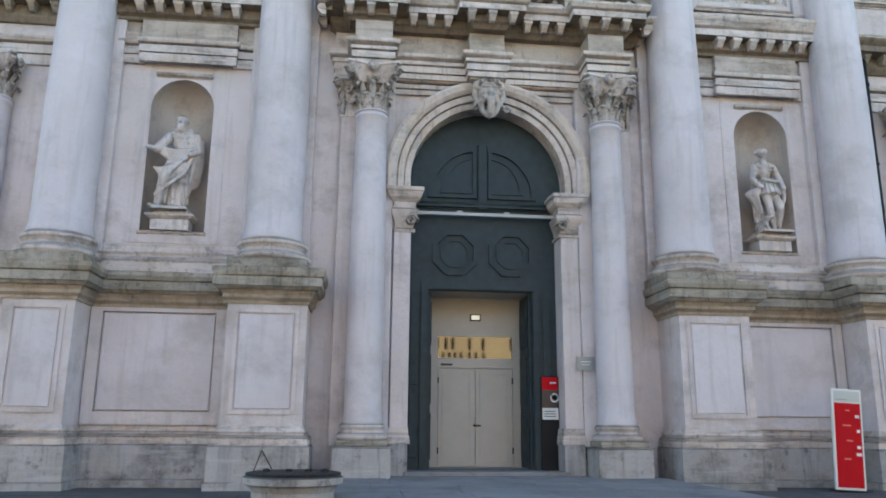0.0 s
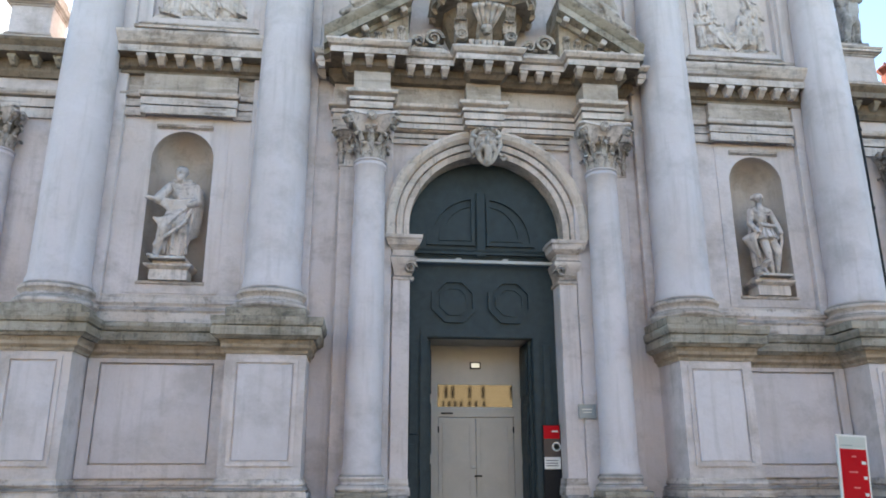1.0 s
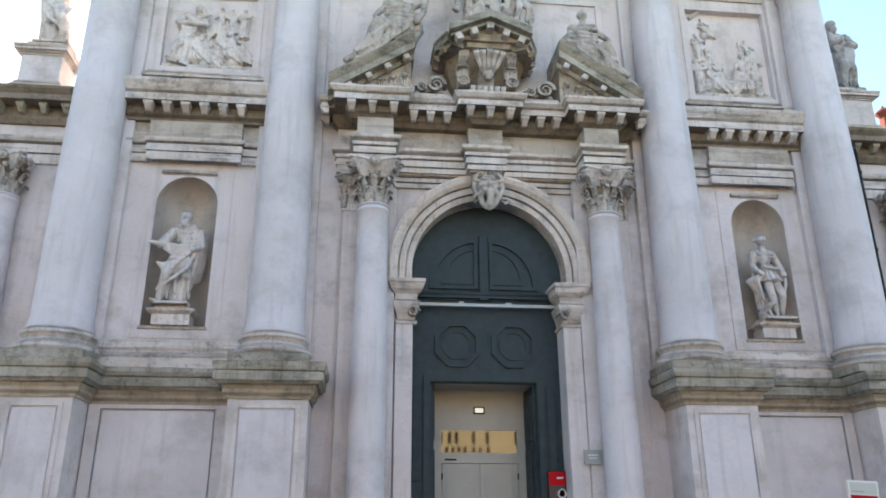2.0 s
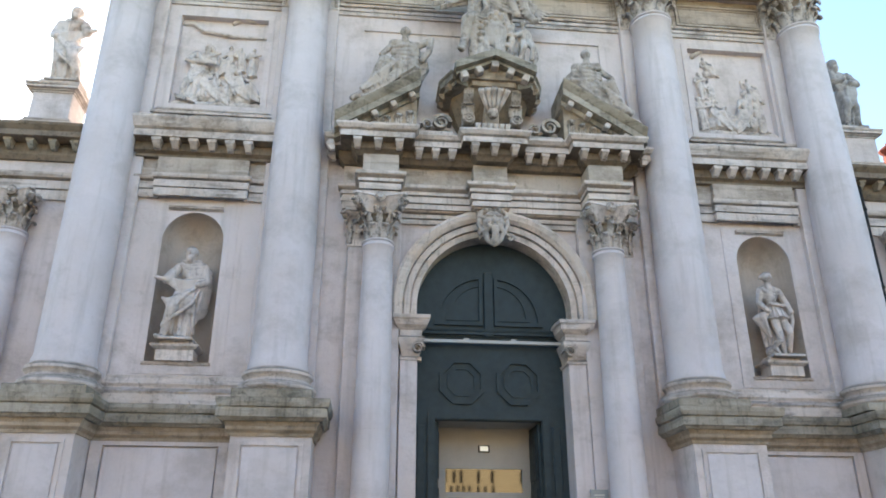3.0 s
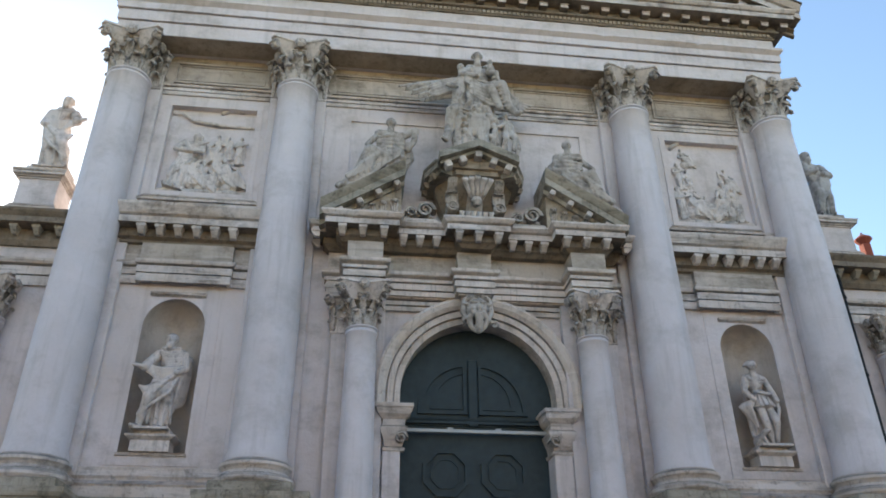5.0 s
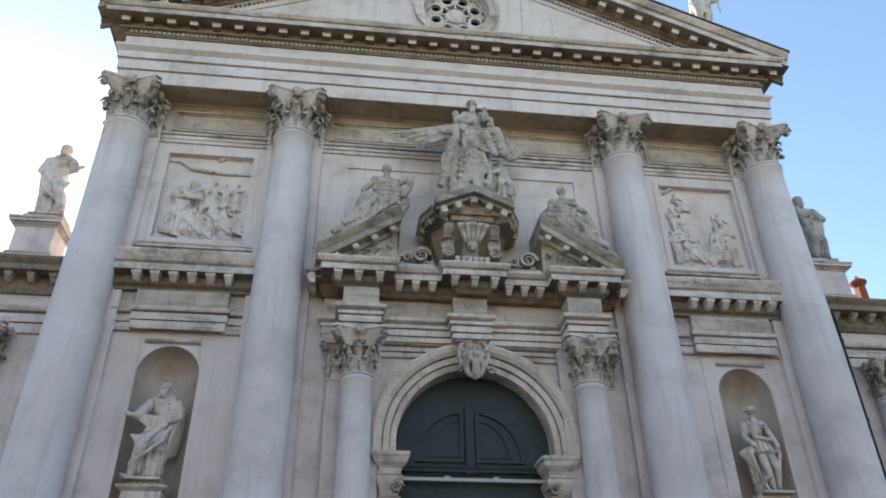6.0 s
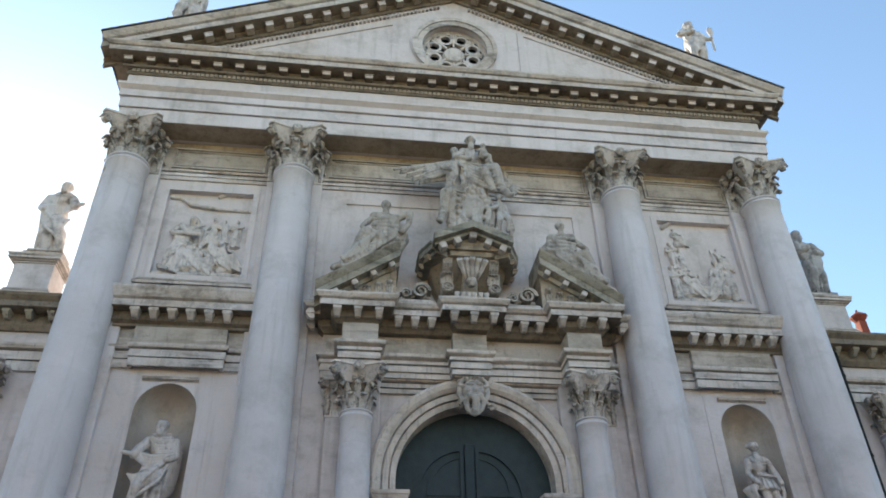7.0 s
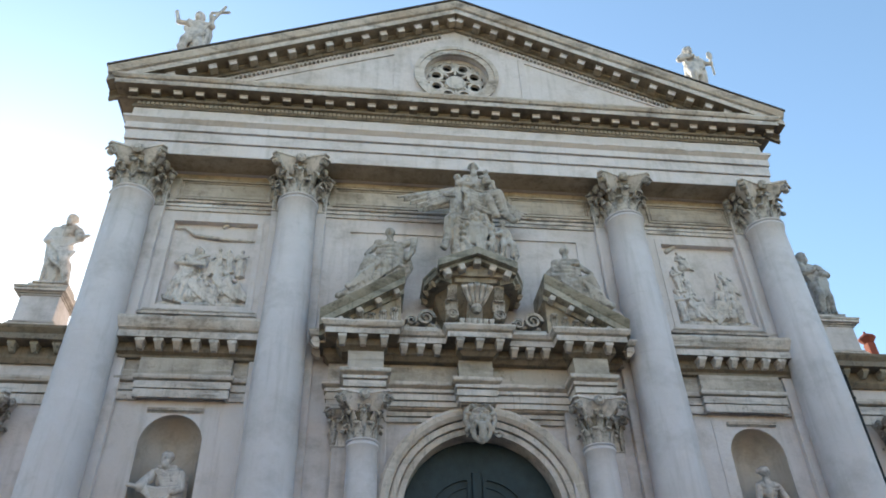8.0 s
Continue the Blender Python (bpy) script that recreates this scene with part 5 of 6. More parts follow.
    # cloak down the back and the free side
    for k in range(6):
        limb(bm, [(0.17 + 0.012 * k, -0.05 + 0.03 * k, 0.78), (0.205 + 0.008 * k, -0.05 + 0.03 * k, 0.58), (0.175 + 0.010 * k, -0.04 + 0.03 * k, 0.34), (0.135 + 0.014 * k, -0.03 + 0.03 * k, 0.20 + 0.02 * k)], 0.027, 0.018)
    # wide sleeve, the hand held out; the other hand at the hip
    limb(bm, [(-0.05, -0.01, 0.79), (-0.115, -0.06, 0.69), (-0.145, -0.12, 0.615)], 0.056, 0.05)
    for k in range(4):
        limb(bm, [(-0.07 - 0.012 * k, -0.05, 0.74 - 0.02 * k), (-0.12, -0.11, 0.64 - 0.02 * k), (-0.06 + 0.01 * k, -0.12, 0.555 - 0.016 * k)], 0.022, 0.015)
    limb(bm, [(-0.145, -0.13, 0.612), (-0.20, -0.16, 0.612), (-0.245, -0.17, 0.618)], 0.028, 0.022)
    limb(bm, [(0.19, -0.02, 0.78), (0.235, -0.05, 0.62), (0.17, -0.13, 0.56)], 0.05, 0.03)
    oval(bm, (0.04, -0.07, 0.42), (0.125, 0.085, 0.16))
    oval(bm, (0.10, 0.02, 0.36), (0.10, 0.09, 0.24))
    bm.put(*BLOCK, Matrix.LocRotScale((0, -0.02, 0.0), None, (0.36, 0.28, 0.03)))
    return bm


def mirrored(bm):
    bm.turn(Matrix.Diagonal((-1, 1, 1, 1)))
    bm.faces = [f[::-1] for f in bm.faces]
    return bm


def pilgrim(seed):
    """A slender figure in a short belted tunic, bare legs, the cloak thrown back over both arms."""
    rnd = random.Random(seed)
    bm = Clay()
    head(bm, (-0.045, -0.05, 0.935), 1.0, False)
    for k in range(7):
        a = radians(170 * k / 6)
        oval(bm, (-0.045 + 0.055 * math.cos(a), 0.0, 0.945 + 0.045 * math.sin(a)), (0.022, 0.035, 0.022))
    oval(bm, (-0.03, 0, 0.745), (0.095, 0.078, 0.12))
    limb(bm, [(-0.125, 0.0, 0.80), (-0.03, 0.0, 0.835), (0.075, 0.0, 0.79)], 0.042, 0.042)
    oval(bm, (-0.005, 0, 0.585), (0.092, 0.08, 0.09))
    # flaring tunic with hanging pleats
    skirt(bm, (-0.005, 0, 0.60), 0.085, (0.0, -0.005, 0.455), 0.145, 18, rnd, 0.75, r=0.010)
    swag(bm, (-0.10, -0.075, 0.625), (0.10, -0.08, 0.605), 0.012, 2, 0.012, 0.02, rnd)
    swag(bm, (-0.12, -0.05, 0.80), (0.08, -0.06, 0.78), 0.05, 2, 0.012, 0.03, rnd)
    # legs
    limb(bm, [(-0.03, -0.01, 0.47), (-0.005, -0.045, 0.27), (0.045, 0.0, 0.04)], 0.055, 0.026)
    limb(bm, [(0.07, 0.0, 0.47), (0.115, -0.05, 0.28), (0.12, 0.03, 0.08)], 0.055, 0.026)
    oval(bm, (0.005, -0.02, 0.17), (0.033, 0.04, 0.08))
    capsule(bm, (0.045, -0.02, 0.02), (0.03, -0.11, 0.014), 0.026, 0.018)
    capsule(bm, (0.12, 0.02, 0.05), (0.14, -0.06, 0.018), 0.026, 0.018)
    # arms bent to the hips, cloth gathered over each
    limb(bm, [(-0.13, 0.0, 0.79), (-0.165, 0.0, 0.64), (-0.12, -0.09, 0.52)], 0.042, 0.026)
    limb(bm, [(0.085, 0.0, 0.785), (0.155, -0.01, 0.64), (0.145, -0.10, 0.51)], 0.042, 0.026)
    for k in range(6):
        limb(bm, [(-0.11 - 0.018 * k, -0.06 + 0.015 * k, 0.52 - 0.006 * k), (-0.16 - 0.016 * k, -0.05 + 0.015 * k, 0.46), (-0.10 - 0.018 * k, -0.02 + 0.01 * k, 0.24 + 0.03 * k)], 0.023, 0.017)
        limb(bm, [(0.14 + 0.016 * k, -0.07 + 0.02 * k, 0.52), (0.17 + 0.012 * k, -0.06 + 0.02 * k, 0.44), (0.145 + 0.016 * k, -0.04 + 0.02 * k, 0.30 + 0.02 * k)], 0.022, 0.017)
    for k in range(6):
        limb(bm, [(-0.10 + 0.04 * k, 0.08, 0.74), (-0.12 + 0.05 * k, 0.10, 0.42), (-0.11 + 0.045 * k, 0.09, 0.16)], 0.03, 0.026)
    # crouching lump of rock and beast beside the foot
    oval(bm, (-0.09, 0.02, 0.07), (0.075, 0.08, 0.08))
    limb(bm, [(-0.10, -0.04, 0.10), (-0.07, -0.09, 0.16), (-0.03, -0.11, 0.17)], 0.035, 0.022)
    limb(bm, [(-0.09, -0.07, 0.10), (-0.07, -0.09, 0.02)], 0.02, 0.018)
    bm.put(*BLOCK, Matrix.LocRotScale((0.01, -0.02, 0.0), None, (0.36, 0.28, 0.03)))
    return bm


carved("statue", apostle(3), pose(-6.90, 0.08, 5.74), 2.18, STATUE, 0.013, "pale stone statue of a robed figure, one hand held out", "statue", "niche statues")
carved("statue", pilgrim(8), pose(6.93, 0.08, 5.74), 2.10, STATUE, 0.013, "pale stone statue in a short tunic with bare legs", "statue", "niche statues")

# statues on the wings
for s, px, pz in ((-1, -10.62, 11.0), (1, 10.18, 11.0)):
    ped = thing("attic_pedestal", pose(px, 0.45, pz), "square moulded stone pedestal on the wing cornice", "pedestal", "wing pedestals")
    part("foot", mould(bmesh.new(), [(-0.5, 0.5), (-0.5, -0.4), (0.5, -0.4), (0.5, 0.5)], footing(0.0, 0.16, 0.08, -0.4)), MOULD, ped)
    part("die", boxed(-0.47, 0.47, -0.38, 0.5, 0.0, 0.92, bevel=0.015), WALL, ped)
    part("cap", mould(bmesh.new(), [(-0.48, 0.5), (-0.48, -0.4), (0.48, -0.4), (0.48, 0.5)], corona(0.88, 0.22, 0.16, -0.4)), MOULD, ped)
    part("block", boxed(-0.42, 0.42, -0.36, 0.4, 1.05, 1.30, bevel=0.02), STATUE, ped)
carved("statue", mirrored(apostle(12)), pose(-10.50, 0.42, 12.30), 2.36, STATUE, 0.022, "pale stone robed statue standing on the wing", "statue", "wing statues")
# Darker plinth stone here: weathering and the backlit shade share one colour.
carved("statue", saint(17, -0.05, [([(-0.12, -0.02, 0.80), (-0.17, -0.08, 0.64), (-0.05, -0.14, 0.66)], 0.06, 0.03), ([(0.12, 0.0, 0.79), (0.19, -0.06, 0.64), (0.03, -0.15, 0.60)], 0.06, 0.03)]),
       pose(10.26, 0.42, 12.30) @ Matrix.Diagonal((0.88, 1, 1, 1)), 2.30, PLINTH, 0.024, "weathered stone robed statue on the wing, backlit shade in its grey", "statue", "wing statues")

# statues on the roof corners
for s, px, pz in ((-1, -8.42, 20.12), (1, 8.02, 20.36)):
    ped = thing("roof_pedestal", pose(px, -0.55, 19.1), "plain stone block on the pediment roof", "pedestal", "roof pedestals")
    part("die", boxed(-0.5, 0.5, -0.4, 0.5, -0.5, pz - 19.1, bevel=0.02), STATUE, ped)
bm = saint(23, 0.0, [([(-0.12, 0, 0.80), (-0.25, -0.03, 0.78), (-0.30, -0.05, 0.96)], 0.045, 0.026), ([(0.12, 0.0, 0.79), (0.20, -0.05, 0.70), (0.17, -0.10, 0.86)], 0.05, 0.028)])
capsule(bm, (0.12, -0.08, 0.62), (0.33, -0.10, 1.08), 0.022)
capsule(bm, (0.17, -0.10, 0.93), (0.39, -0.10, 0.97), 0.022)
carved("statue", bm, pose(-8.42, -0.6, 20.13), 2.4, STATUE, 0.024, "stone robed statue with a cross on the roof corner", "statue", "roof statues")
bm = saint(29, 0.0, [([(-0.12, 0, 0.80), (-0.19, -0.06, 0.66), (-0.02, -0.14, 0.67)], 0.055, 0.03), ([(0.12, 0.0, 0.79), (0.19, -0.05, 0.62), (0.27, -0.08, 0.60)], 0.05, 0.03)])
capsule(bm, (0.27, -0.08, 0.36), (0.29, -0.08, 0.80), 0.018)
oval(bm, (0.29, -0.08, 0.78), (0.045, 0.03, 0.10))
carved("statue", bm, pose(8.05, -0.6, 20.37), 2.3, STATUE, 0.024, "stone robed statue holding a staff on the roof corner", "statue", "roof statues")

# figures that rest on the broken pediment
def reclining(seed, w, raised):
    """A draped figure seated on a slope, legs stretched down it to the side w."""
    rnd = random.Random(seed)
    bm = Clay()
    head(bm, (-0.02 * w, -0.10, 1.36), 1.95, False)
    oval(bm, (-0.02 * w, 0, 0.86), (0.25, 0.19, 0.34), Matrix.Rotation(radians(8 * w), 4, "Y"))
    capsule(bm, (-0.27 * w, -0.02, 1.05), (0.24 * w, -0.04, 1.08), 0.105)
    oval(bm, (0.0, 0, 0.40), (0.30, 0.24, 0.24))
    limb(bm, [(0.0, -0.12, 0.36), (0.42 * w, -0.28, 0.44), (0.68 * w, -0.20, -0.12), (0.86 * w, -0.26, -0.24)], 0.17, 0.07)
    limb(bm, [(0.0, 0.08, 0.34), (0.42 * w, 0.0, 0.20), (0.92 * w, -0.04, -0.32), (1.06 * w, -0.10, -0.40)], 0.16, 0.07)
    swag(bm, (-0.22 * w, -0.20, 0.56), (0.50 * w, -0.30, 0.30), 0.10, 4, 0.040, 0.09, rnd)
    swag(bm, (0.10 * w, -0.26, 0.26), (0.80 * w, -0.22, -0.16), 0.04, 4, 0.042, 0.09, rnd)
    swag(bm, (-0.26 * w, -0.16, 1.04), (0.20 * w, -0.20, 0.62), 0.06, 4, 0.034, 0.07, rnd)
    for k in range(7):
        x = (0.02 + 0.13 * k) * w
        z = 0.30 - 0.095 * k
        limb(bm, [(x, -0.16, z), (x + 0.05 * w, -0.20, z - 0.14), (x + rnd.uniform(-0.03, 0.06), -0.16, z - 0.30)], 0.05, 0.035)
    if raised:
        limb(bm, [(-0.27 * w, 0, 1.06), (-0.58 * w, -0.05, 1.22), (-0.54 * w, -0.08, 0.90), (-0.40 * w, -0.14, 0.62)], 0.09, 0.06)
        limb(bm, [(-0.42 * w, 0.06, 0.9), (-0.50 * w, 0.05, 0.5), (-0.36 * w, 0.0, 0.2)], 0.07, 0.06)
    else:
        limb(bm, [(-0.27 * w, 0, 1.04), (-0.38 * w, -0.05, 0.66), (-0.14 * w, -0.22, 0.56)], 0.09, 0.055)
    limb(bm, [(0.24 * w, 0, 1.07), (0.42 * w, -0.12, 0.80), (0.50 * w, -0.28, 0.60)], 0.085, 0.05)
    oval(bm, (-0.10 * w, 0.05, 0.18), (0.32, 0.26, 0.30))
    # cloth wound round the trunk, and a cloak bunched behind the shoulder
    for k in range(6):
        z = 0.96 - 0.11 * k
        limb(bm, [(-0.29 * w, -0.08, z + 0.04), (-0.06 * w, -0.22, z - 0.05), (0.26 * w, -0.14, z + rnd.uniform(-0.06, 0.04))], 0.055, 0.045)
    for k in range(5):
        limb(bm, [((-0.22 - 0.05 * k) * w, 0.05, 1.02 - 0.05 * k), ((-0.36 - 0.03 * k) * w, 0.02, 0.62), ((-0.24 - 0.05 * k) * w, -0.04, 0.16 + 0.05 * k)], 0.07, 0.05)
    for k in range(5):
        limb(bm, [((0.10 + 0.05 * k) * w, -0.28, 0.50 - 0.03 * k), ((0.34 + 0.06 * k) * w, -0.34, 0.22 - 0.05 * k), ((0.40 + 0.11 * k) * w, -0.28, -0.06 - 0.06 * k)], 0.05, 0.05)
    return bm


carved("statue", reclining(31, -1, True), pose(-2.14, -0.90, 11.98), 1.14, FIGURE, 0.02, "weathered stone figure reclining on the broken pediment, one arm bent", "statue", "pediment statues")
carved("statue", reclining(37, 1, False), pose(2.48, -0.90, 11.70), 1.10, FIGURE, 0.02, "weathered stone figure reclining on the broken pediment", "statue", "pediment statues")

# bracket with a small gable, carrying the middle group
bracket = thing("gabled_bracket", pose(0.03, 0, 0), "weathered carved stone bracket with a small gable and fluted shell", "bracket")


def hexed(secs):
    """A half-hexagonal core against the wall: (half width, depth, z) upward."""
    bm = bmesh.new()
    rings = [[bm.verts.new(p) for p in ((-w, 0, z), (-w, -d * 0.55, z), (-w * 0.6, -d, z), (w * 0.6, -d, z), (w, -d * 0.55, z), (w, 0, z))] for w, d, z in secs]
    for a, b in zip(rings, rings[1:]):
        for i in range(6):
            j = (i + 1) % 6
            bm.faces.new((a[i], a[j], b[j], b[i]))
    bm.faces.new(rings[0][::-1])
    bm.faces.new(rings[-1])
    return bm


part("console", hexed([(0.44, 0.88, 10.752), (0.46, 0.92, 10.86), (0.30, 0.80, 11.0), (0.26, 0.84, 11.3), (0.28, 0.92, 11.6), (0.40, 1.02, 11.82), (0.60, 1.16, 11.95)]), TAN, bracket)
# Core coloured dark so the hollows beside the shell look shaded.
part("back_block", hexed([(0.52, 0.40, 10.753), (0.66, 0.52, 11.1), (0.86, 0.78, 11.5), (0.96, 1.0, 11.80), (0.96, 1.10, 11.948)]), SHADE_CRUST, bracket, "dark bracket core, shade of its hollows in the colour")
part("neck", hexed([(0.88, 1.20, 11.95), (0.88, 1.22, 12.10)]), BROWN, bracket)
bm = bmesh.new()
plate(bm, [(-0.9, 12.08), (0.9, 12.08), (0.9, 12.16), (0, 12.54), (-0.9, 12.16)], [], -1.30, -0.05)
part("gable", bm, BROWN, bracket)
for s in (-1, 1):
    bm = bmesh.new()
    plate(bm, [(s * 0.98, 12.10), (0, 12.53), (0, 12.73), (s * 0.98, 12.30)], [], -1.66, -0.05)
    roof_slab = part("gable_roof", bm, GREEN, bracket)
    bm = bmesh.new()
    plate(bm, [(s * 0.94, 12.03), (0, 12.44), (0, 12.528), (s * 0.94, 12.098)], [], -1.50, -1.30)
    part("gable_bed", bm, GREEN, roof_slab)
    for x, z in ((0.74, 12.03), (0.38, 12.19)):
        part("modillion", boxed(-0.085, 0.085, -0.24, 0.0, -0.09, 0.10, bevel=0.02), MOULD, roof_slab, m=pose(s * x, -1.302, z, 0, s * 24, 0))
    # sloping side eaves that fold back to the wall
    path = [(-0.92, -1.30), (-1.16, -0.80), (-1.16, 0.0)][::-1] if s < 0 else [(0.92, -1.30), (1.16, -0.80), (1.16, 0.0)]
    part("side_eave", mould(bmesh.new(), path, [(-0.35, 11.93), (-0.02, 11.93), (0.0, 12.0), (0.10, 12.02), (0.10, 12.17), (0.14, 12.2), (0.14, 12.25), (-0.35, 12.27)]), GREEN, bracket)
    for x, y, a in ((1.02, -1.02, 26), (1.14, -0.62, 0), (1.14, -0.25, 0)):
        part("modillion", console(0.15, 0.13, 0.13), BROWN, bracket, m=pose(s * x, y, 11.99, 0, 0, s * (90 - a)))
    # upright side consoles, curling over at the foot
    bm = bmesh.new()
    side = [(-0.30, 11.02), (-0.62, 11.0), (-0.84, 11.06), (-0.92, 11.18), (-0.86, 11.30), (-0.82, 11.46), (-0.90, 11.64), (-1.06, 11.80), (-1.10, 11.945), (-0.30, 11.945)]
    lo = [[bm.verts.new((s * x, y, z)) for y, z in side] for x in (0.47, 0.70)]
    for i in range(len(side)):
        j = (i + 1) % len(side)
        bm.faces.new((lo[0][i], lo[0][j], lo[1][j], lo[1][i]))
    bm.faces.new(lo[0])
    bm.faces.new(lo[1][::-1])
    side_console = part("side_console", bm, CARVED, bracket)
    part("rosette", lathe(bmesh.new(), [(0.02, 0.02), (0.05, 0.07), (0.07, 0.07), (0.08, 0.03), (0.10, 0.03), (0.12, 0.07), (0.15, 0.06), (0.16, 0.0), (0.16, -0.06), (0.02, -0.06)], 16), CARVED, side_console, m=pose(s * 0.585, -0.93, 11.17, 80, 0, 0))
    for k in range(3):
        part("leaf", leaf(0.30, 0.16, 0.12), CARVED, side_console, smooth=True, m=pose(s * (0.50 + 0.085 * k), -0.84, 11.34, 0, 0, -90))
part("modillion", boxed(-0.09, 0.09, -1.56, -1.30, 12.28, 12.44, bevel=0.02), MOULD, bracket)
for i in range(5):
    x = (i - 2) * 0.135
    bm = tube([(x * 0.45, -0.98, 11.36), (x * 0.8, -1.16, 11.52), (x * 1.1, -1.22, 11.78 - abs(x) * 0.25), (x * 1.2, -1.34, 11.82 - abs(x) * 0.25)], 0.035, 0.075)
    part("flute", bm, STATUE, bracket, "pale shell flute", smooth=True)
part("shell_base", lathe(bmesh.new(), [(0.02, -0.16), (0.08, -0.14), (0.14, -0.04), (0.13, 0.05), (0.05, 0.1), (0.02, 0.1)], 12), CARVED, bracket, m=pose(0, -1.0, 11.34))
for i in range(6):
    x = (i - 2.5) * 0.145
    bm = tube([(x, -0.92, 10.78), (x, -0.95, 10.92), (x, -1.02, 11.02)], 0.045, 0.065)
    part("flute", bm, STATUE, bracket, smooth=True)

# the group above it: a seated figure with a child over a scrolled shield, a winged figure beside it
rnd = random.Random(5)
bm = Clay()
head(bm, (0.12, -0.22, 3.36), 2.2, False)
for k in range(6):
    a = radians(10 + 160 * k / 5)
    oval(bm, (0.12 + 0.12 * math.cos(a), -0.13, 3.40 + 0.12 * math.sin(a)), (0.045, 0.08, 0.05))
oval(bm, (0.18, -0.08, 2.76), (0.25, 0.20, 0.40), Matrix.Rotation(radians(-8), 4, "Y"))
capsule(bm, (-0.10, -0.10, 3.02), (0.42, -0.10, 2.96), 0.11)
limb(bm, [(0.42, -0.10, 2.96), (0.66, -0.22, 2.60), (0.50, -0.44, 2.42)], 0.10, 0.06)
limb(bm, [(-0.10, -0.10, 3.02), (-0.28, -0.28, 2.66), (0.06, -0.46, 2.46)], 0.10, 0.065)
# child on the arm
head(bm, (0.44, -0.34, 3.06), 1.4, False)
oval(bm, (0.42, -0.36, 2.76), (0.14, 0.13, 0.20))
limb(bm, [(0.44, -0.40, 2.66), (0.56, -0.54, 2.54), (0.60, -0.50, 2.30)], 0.075, 0.045)
limb(bm, [(0.36, -0.42, 2.84), (0.20, -0.50, 2.72)], 0.05, 0.04)
# lap, the bent leg and the leg let down
oval(bm, (0.24, -0.05, 2.26), (0.36, 0.28, 0.26))
limb(bm, [(0.24, -0.14, 2.28), (0.70, -0.46, 2.18), (0.86, -0.40, 1.52), (1.04, -0.52, 1.22), (1.10, -0.62, 1.18)], 0.18, 0.06)
limb(bm, [(0.10, -0.10, 2.22), (0.40, -0.50, 2.02), (0.60, -0.44, 1.46)], 0.17, 0.09)
swag(bm, (-0.22, -0.30, 2.56), (0.66, -0.48, 2.22), 0.14, 4, 0.045, 0.12, rnd)
swag(bm, (-0.12, -0.34, 2.14), (0.78, -0.46, 1.84), 0.12, 4, 0.045, 0.12, rnd)
for k in range(4):
    limb(bm, [(0.80 + 0.08 * k, -0.30 + 0.05 * k, 2.20 - 0.06 * k), (0.98 + 0.06 * k, -0.22, 1.96), (1.02 + 0.05 * k, -0.18, 1.66 + 0.06 * k)], 0.06, 0.035)
# core of cloud and cloth, hollowed between the limbs
oval(bm, (0.06, 0.12, 1.60), (0.50, 0.32, 0.86))
oval(bm, (0.10, 0.18, 0.60), (0.66, 0.34, 0.62))
for k in range(7):
    x = -0.32 + 0.14 * k
    z0 = rnd.uniform(1.75, 2.05)
    limb(bm, [(x, -0.28, z0), (x + rnd.uniform(-0.12, 0.05), -0.36, z0 - 0.30), (x + rnd.uniform(-0.16, 0.04), -0.24, z0 - 0.62)], rnd.uniform(0.045, 0.065), 0.05)
for k in range(16):
    a = radians(200 + 140 * k / 15)
    c = Vector((0.08 + 0.62 * math.cos(a), 0.10 + 0.52 * math.sin(a), 0))
    z0 = rnd.uniform(1.1, 1.75) if abs(math.cos(a)) > 0.4 else rnd.uniform(1.5, 1.9)
    limb(bm, [c * 0.72 + Vector((0, 0, z0)), c * 0.95 + Vector((rnd.uniform(-0.1, 0.1), 0, z0 * 0.66)), c * 1.08 + Vector((rnd.uniform(-0.14, 0.14), 0, z0 * 0.34)), c * 1.05 + Vector((rnd.uniform(-0.1, 0.1), 0, 0.08))], 0.065, 0.075)
# shield with a scrolled rim and a crest
oval(bm, (0.06, -0.42, 0.82), (0.30, 0.10, 0.40))
for k in range(16):
    a = 2 * math.pi * k / 16
    r = 1.0 + 0.12 * (k % 2)
    oval(bm, (0.06 + 0.37 * r * math.cos(a), -0.42, 0.82 + 0.46 * r * math.sin(a)), (0.085, 0.085, 0.085))
for dx in (-0.14, 0.0, 0.14):
    oval(bm, (0.08 + dx, -0.46, 1.36 + (0.08 if dx == 0 else 0)), (0.075, 0.09, 0.10))
# winged figure on the one side, its long feathers swept down and out
head(bm, (-0.36, -0.28, 2.86), 1.8, False)
limb(bm, [(-0.34, -0.10, 2.50), (-0.40, -0.06, 1.90), (-0.36, -0.05, 1.50)], 0.18, 0.22)
limb(bm, [(-0.48, -0.14, 2.50), (-0.72, -0.32, 2.20), (-0.50, -0.46, 2.02)], 0.085, 0.05)
for k in range(9):
    tip = Vector((-1.98 + 0.085 * k, -0.10, 2.20 - 0.055 * k))
    root = Vector((-0.52, 0.10, 2.72 - 0.07 * k))
    limb(bm, [root, root.lerp(tip, 0.5) + Vector((0, 0.05 - 0.06 * (k % 2), 0.07)), tip + Vector((0.10 * (k % 2), -0.05 * (k % 2), 0))], 0.065, 0.036)
for k in range(5):
    limb(bm, [(-0.52, -0.02, 2.66 - 0.09 * k), (-0.84, -0.04, 2.54 - 0.11 * k), (-1.14, -0.06, 2.34 - 0.10 * k)], 0.06, 0.05)
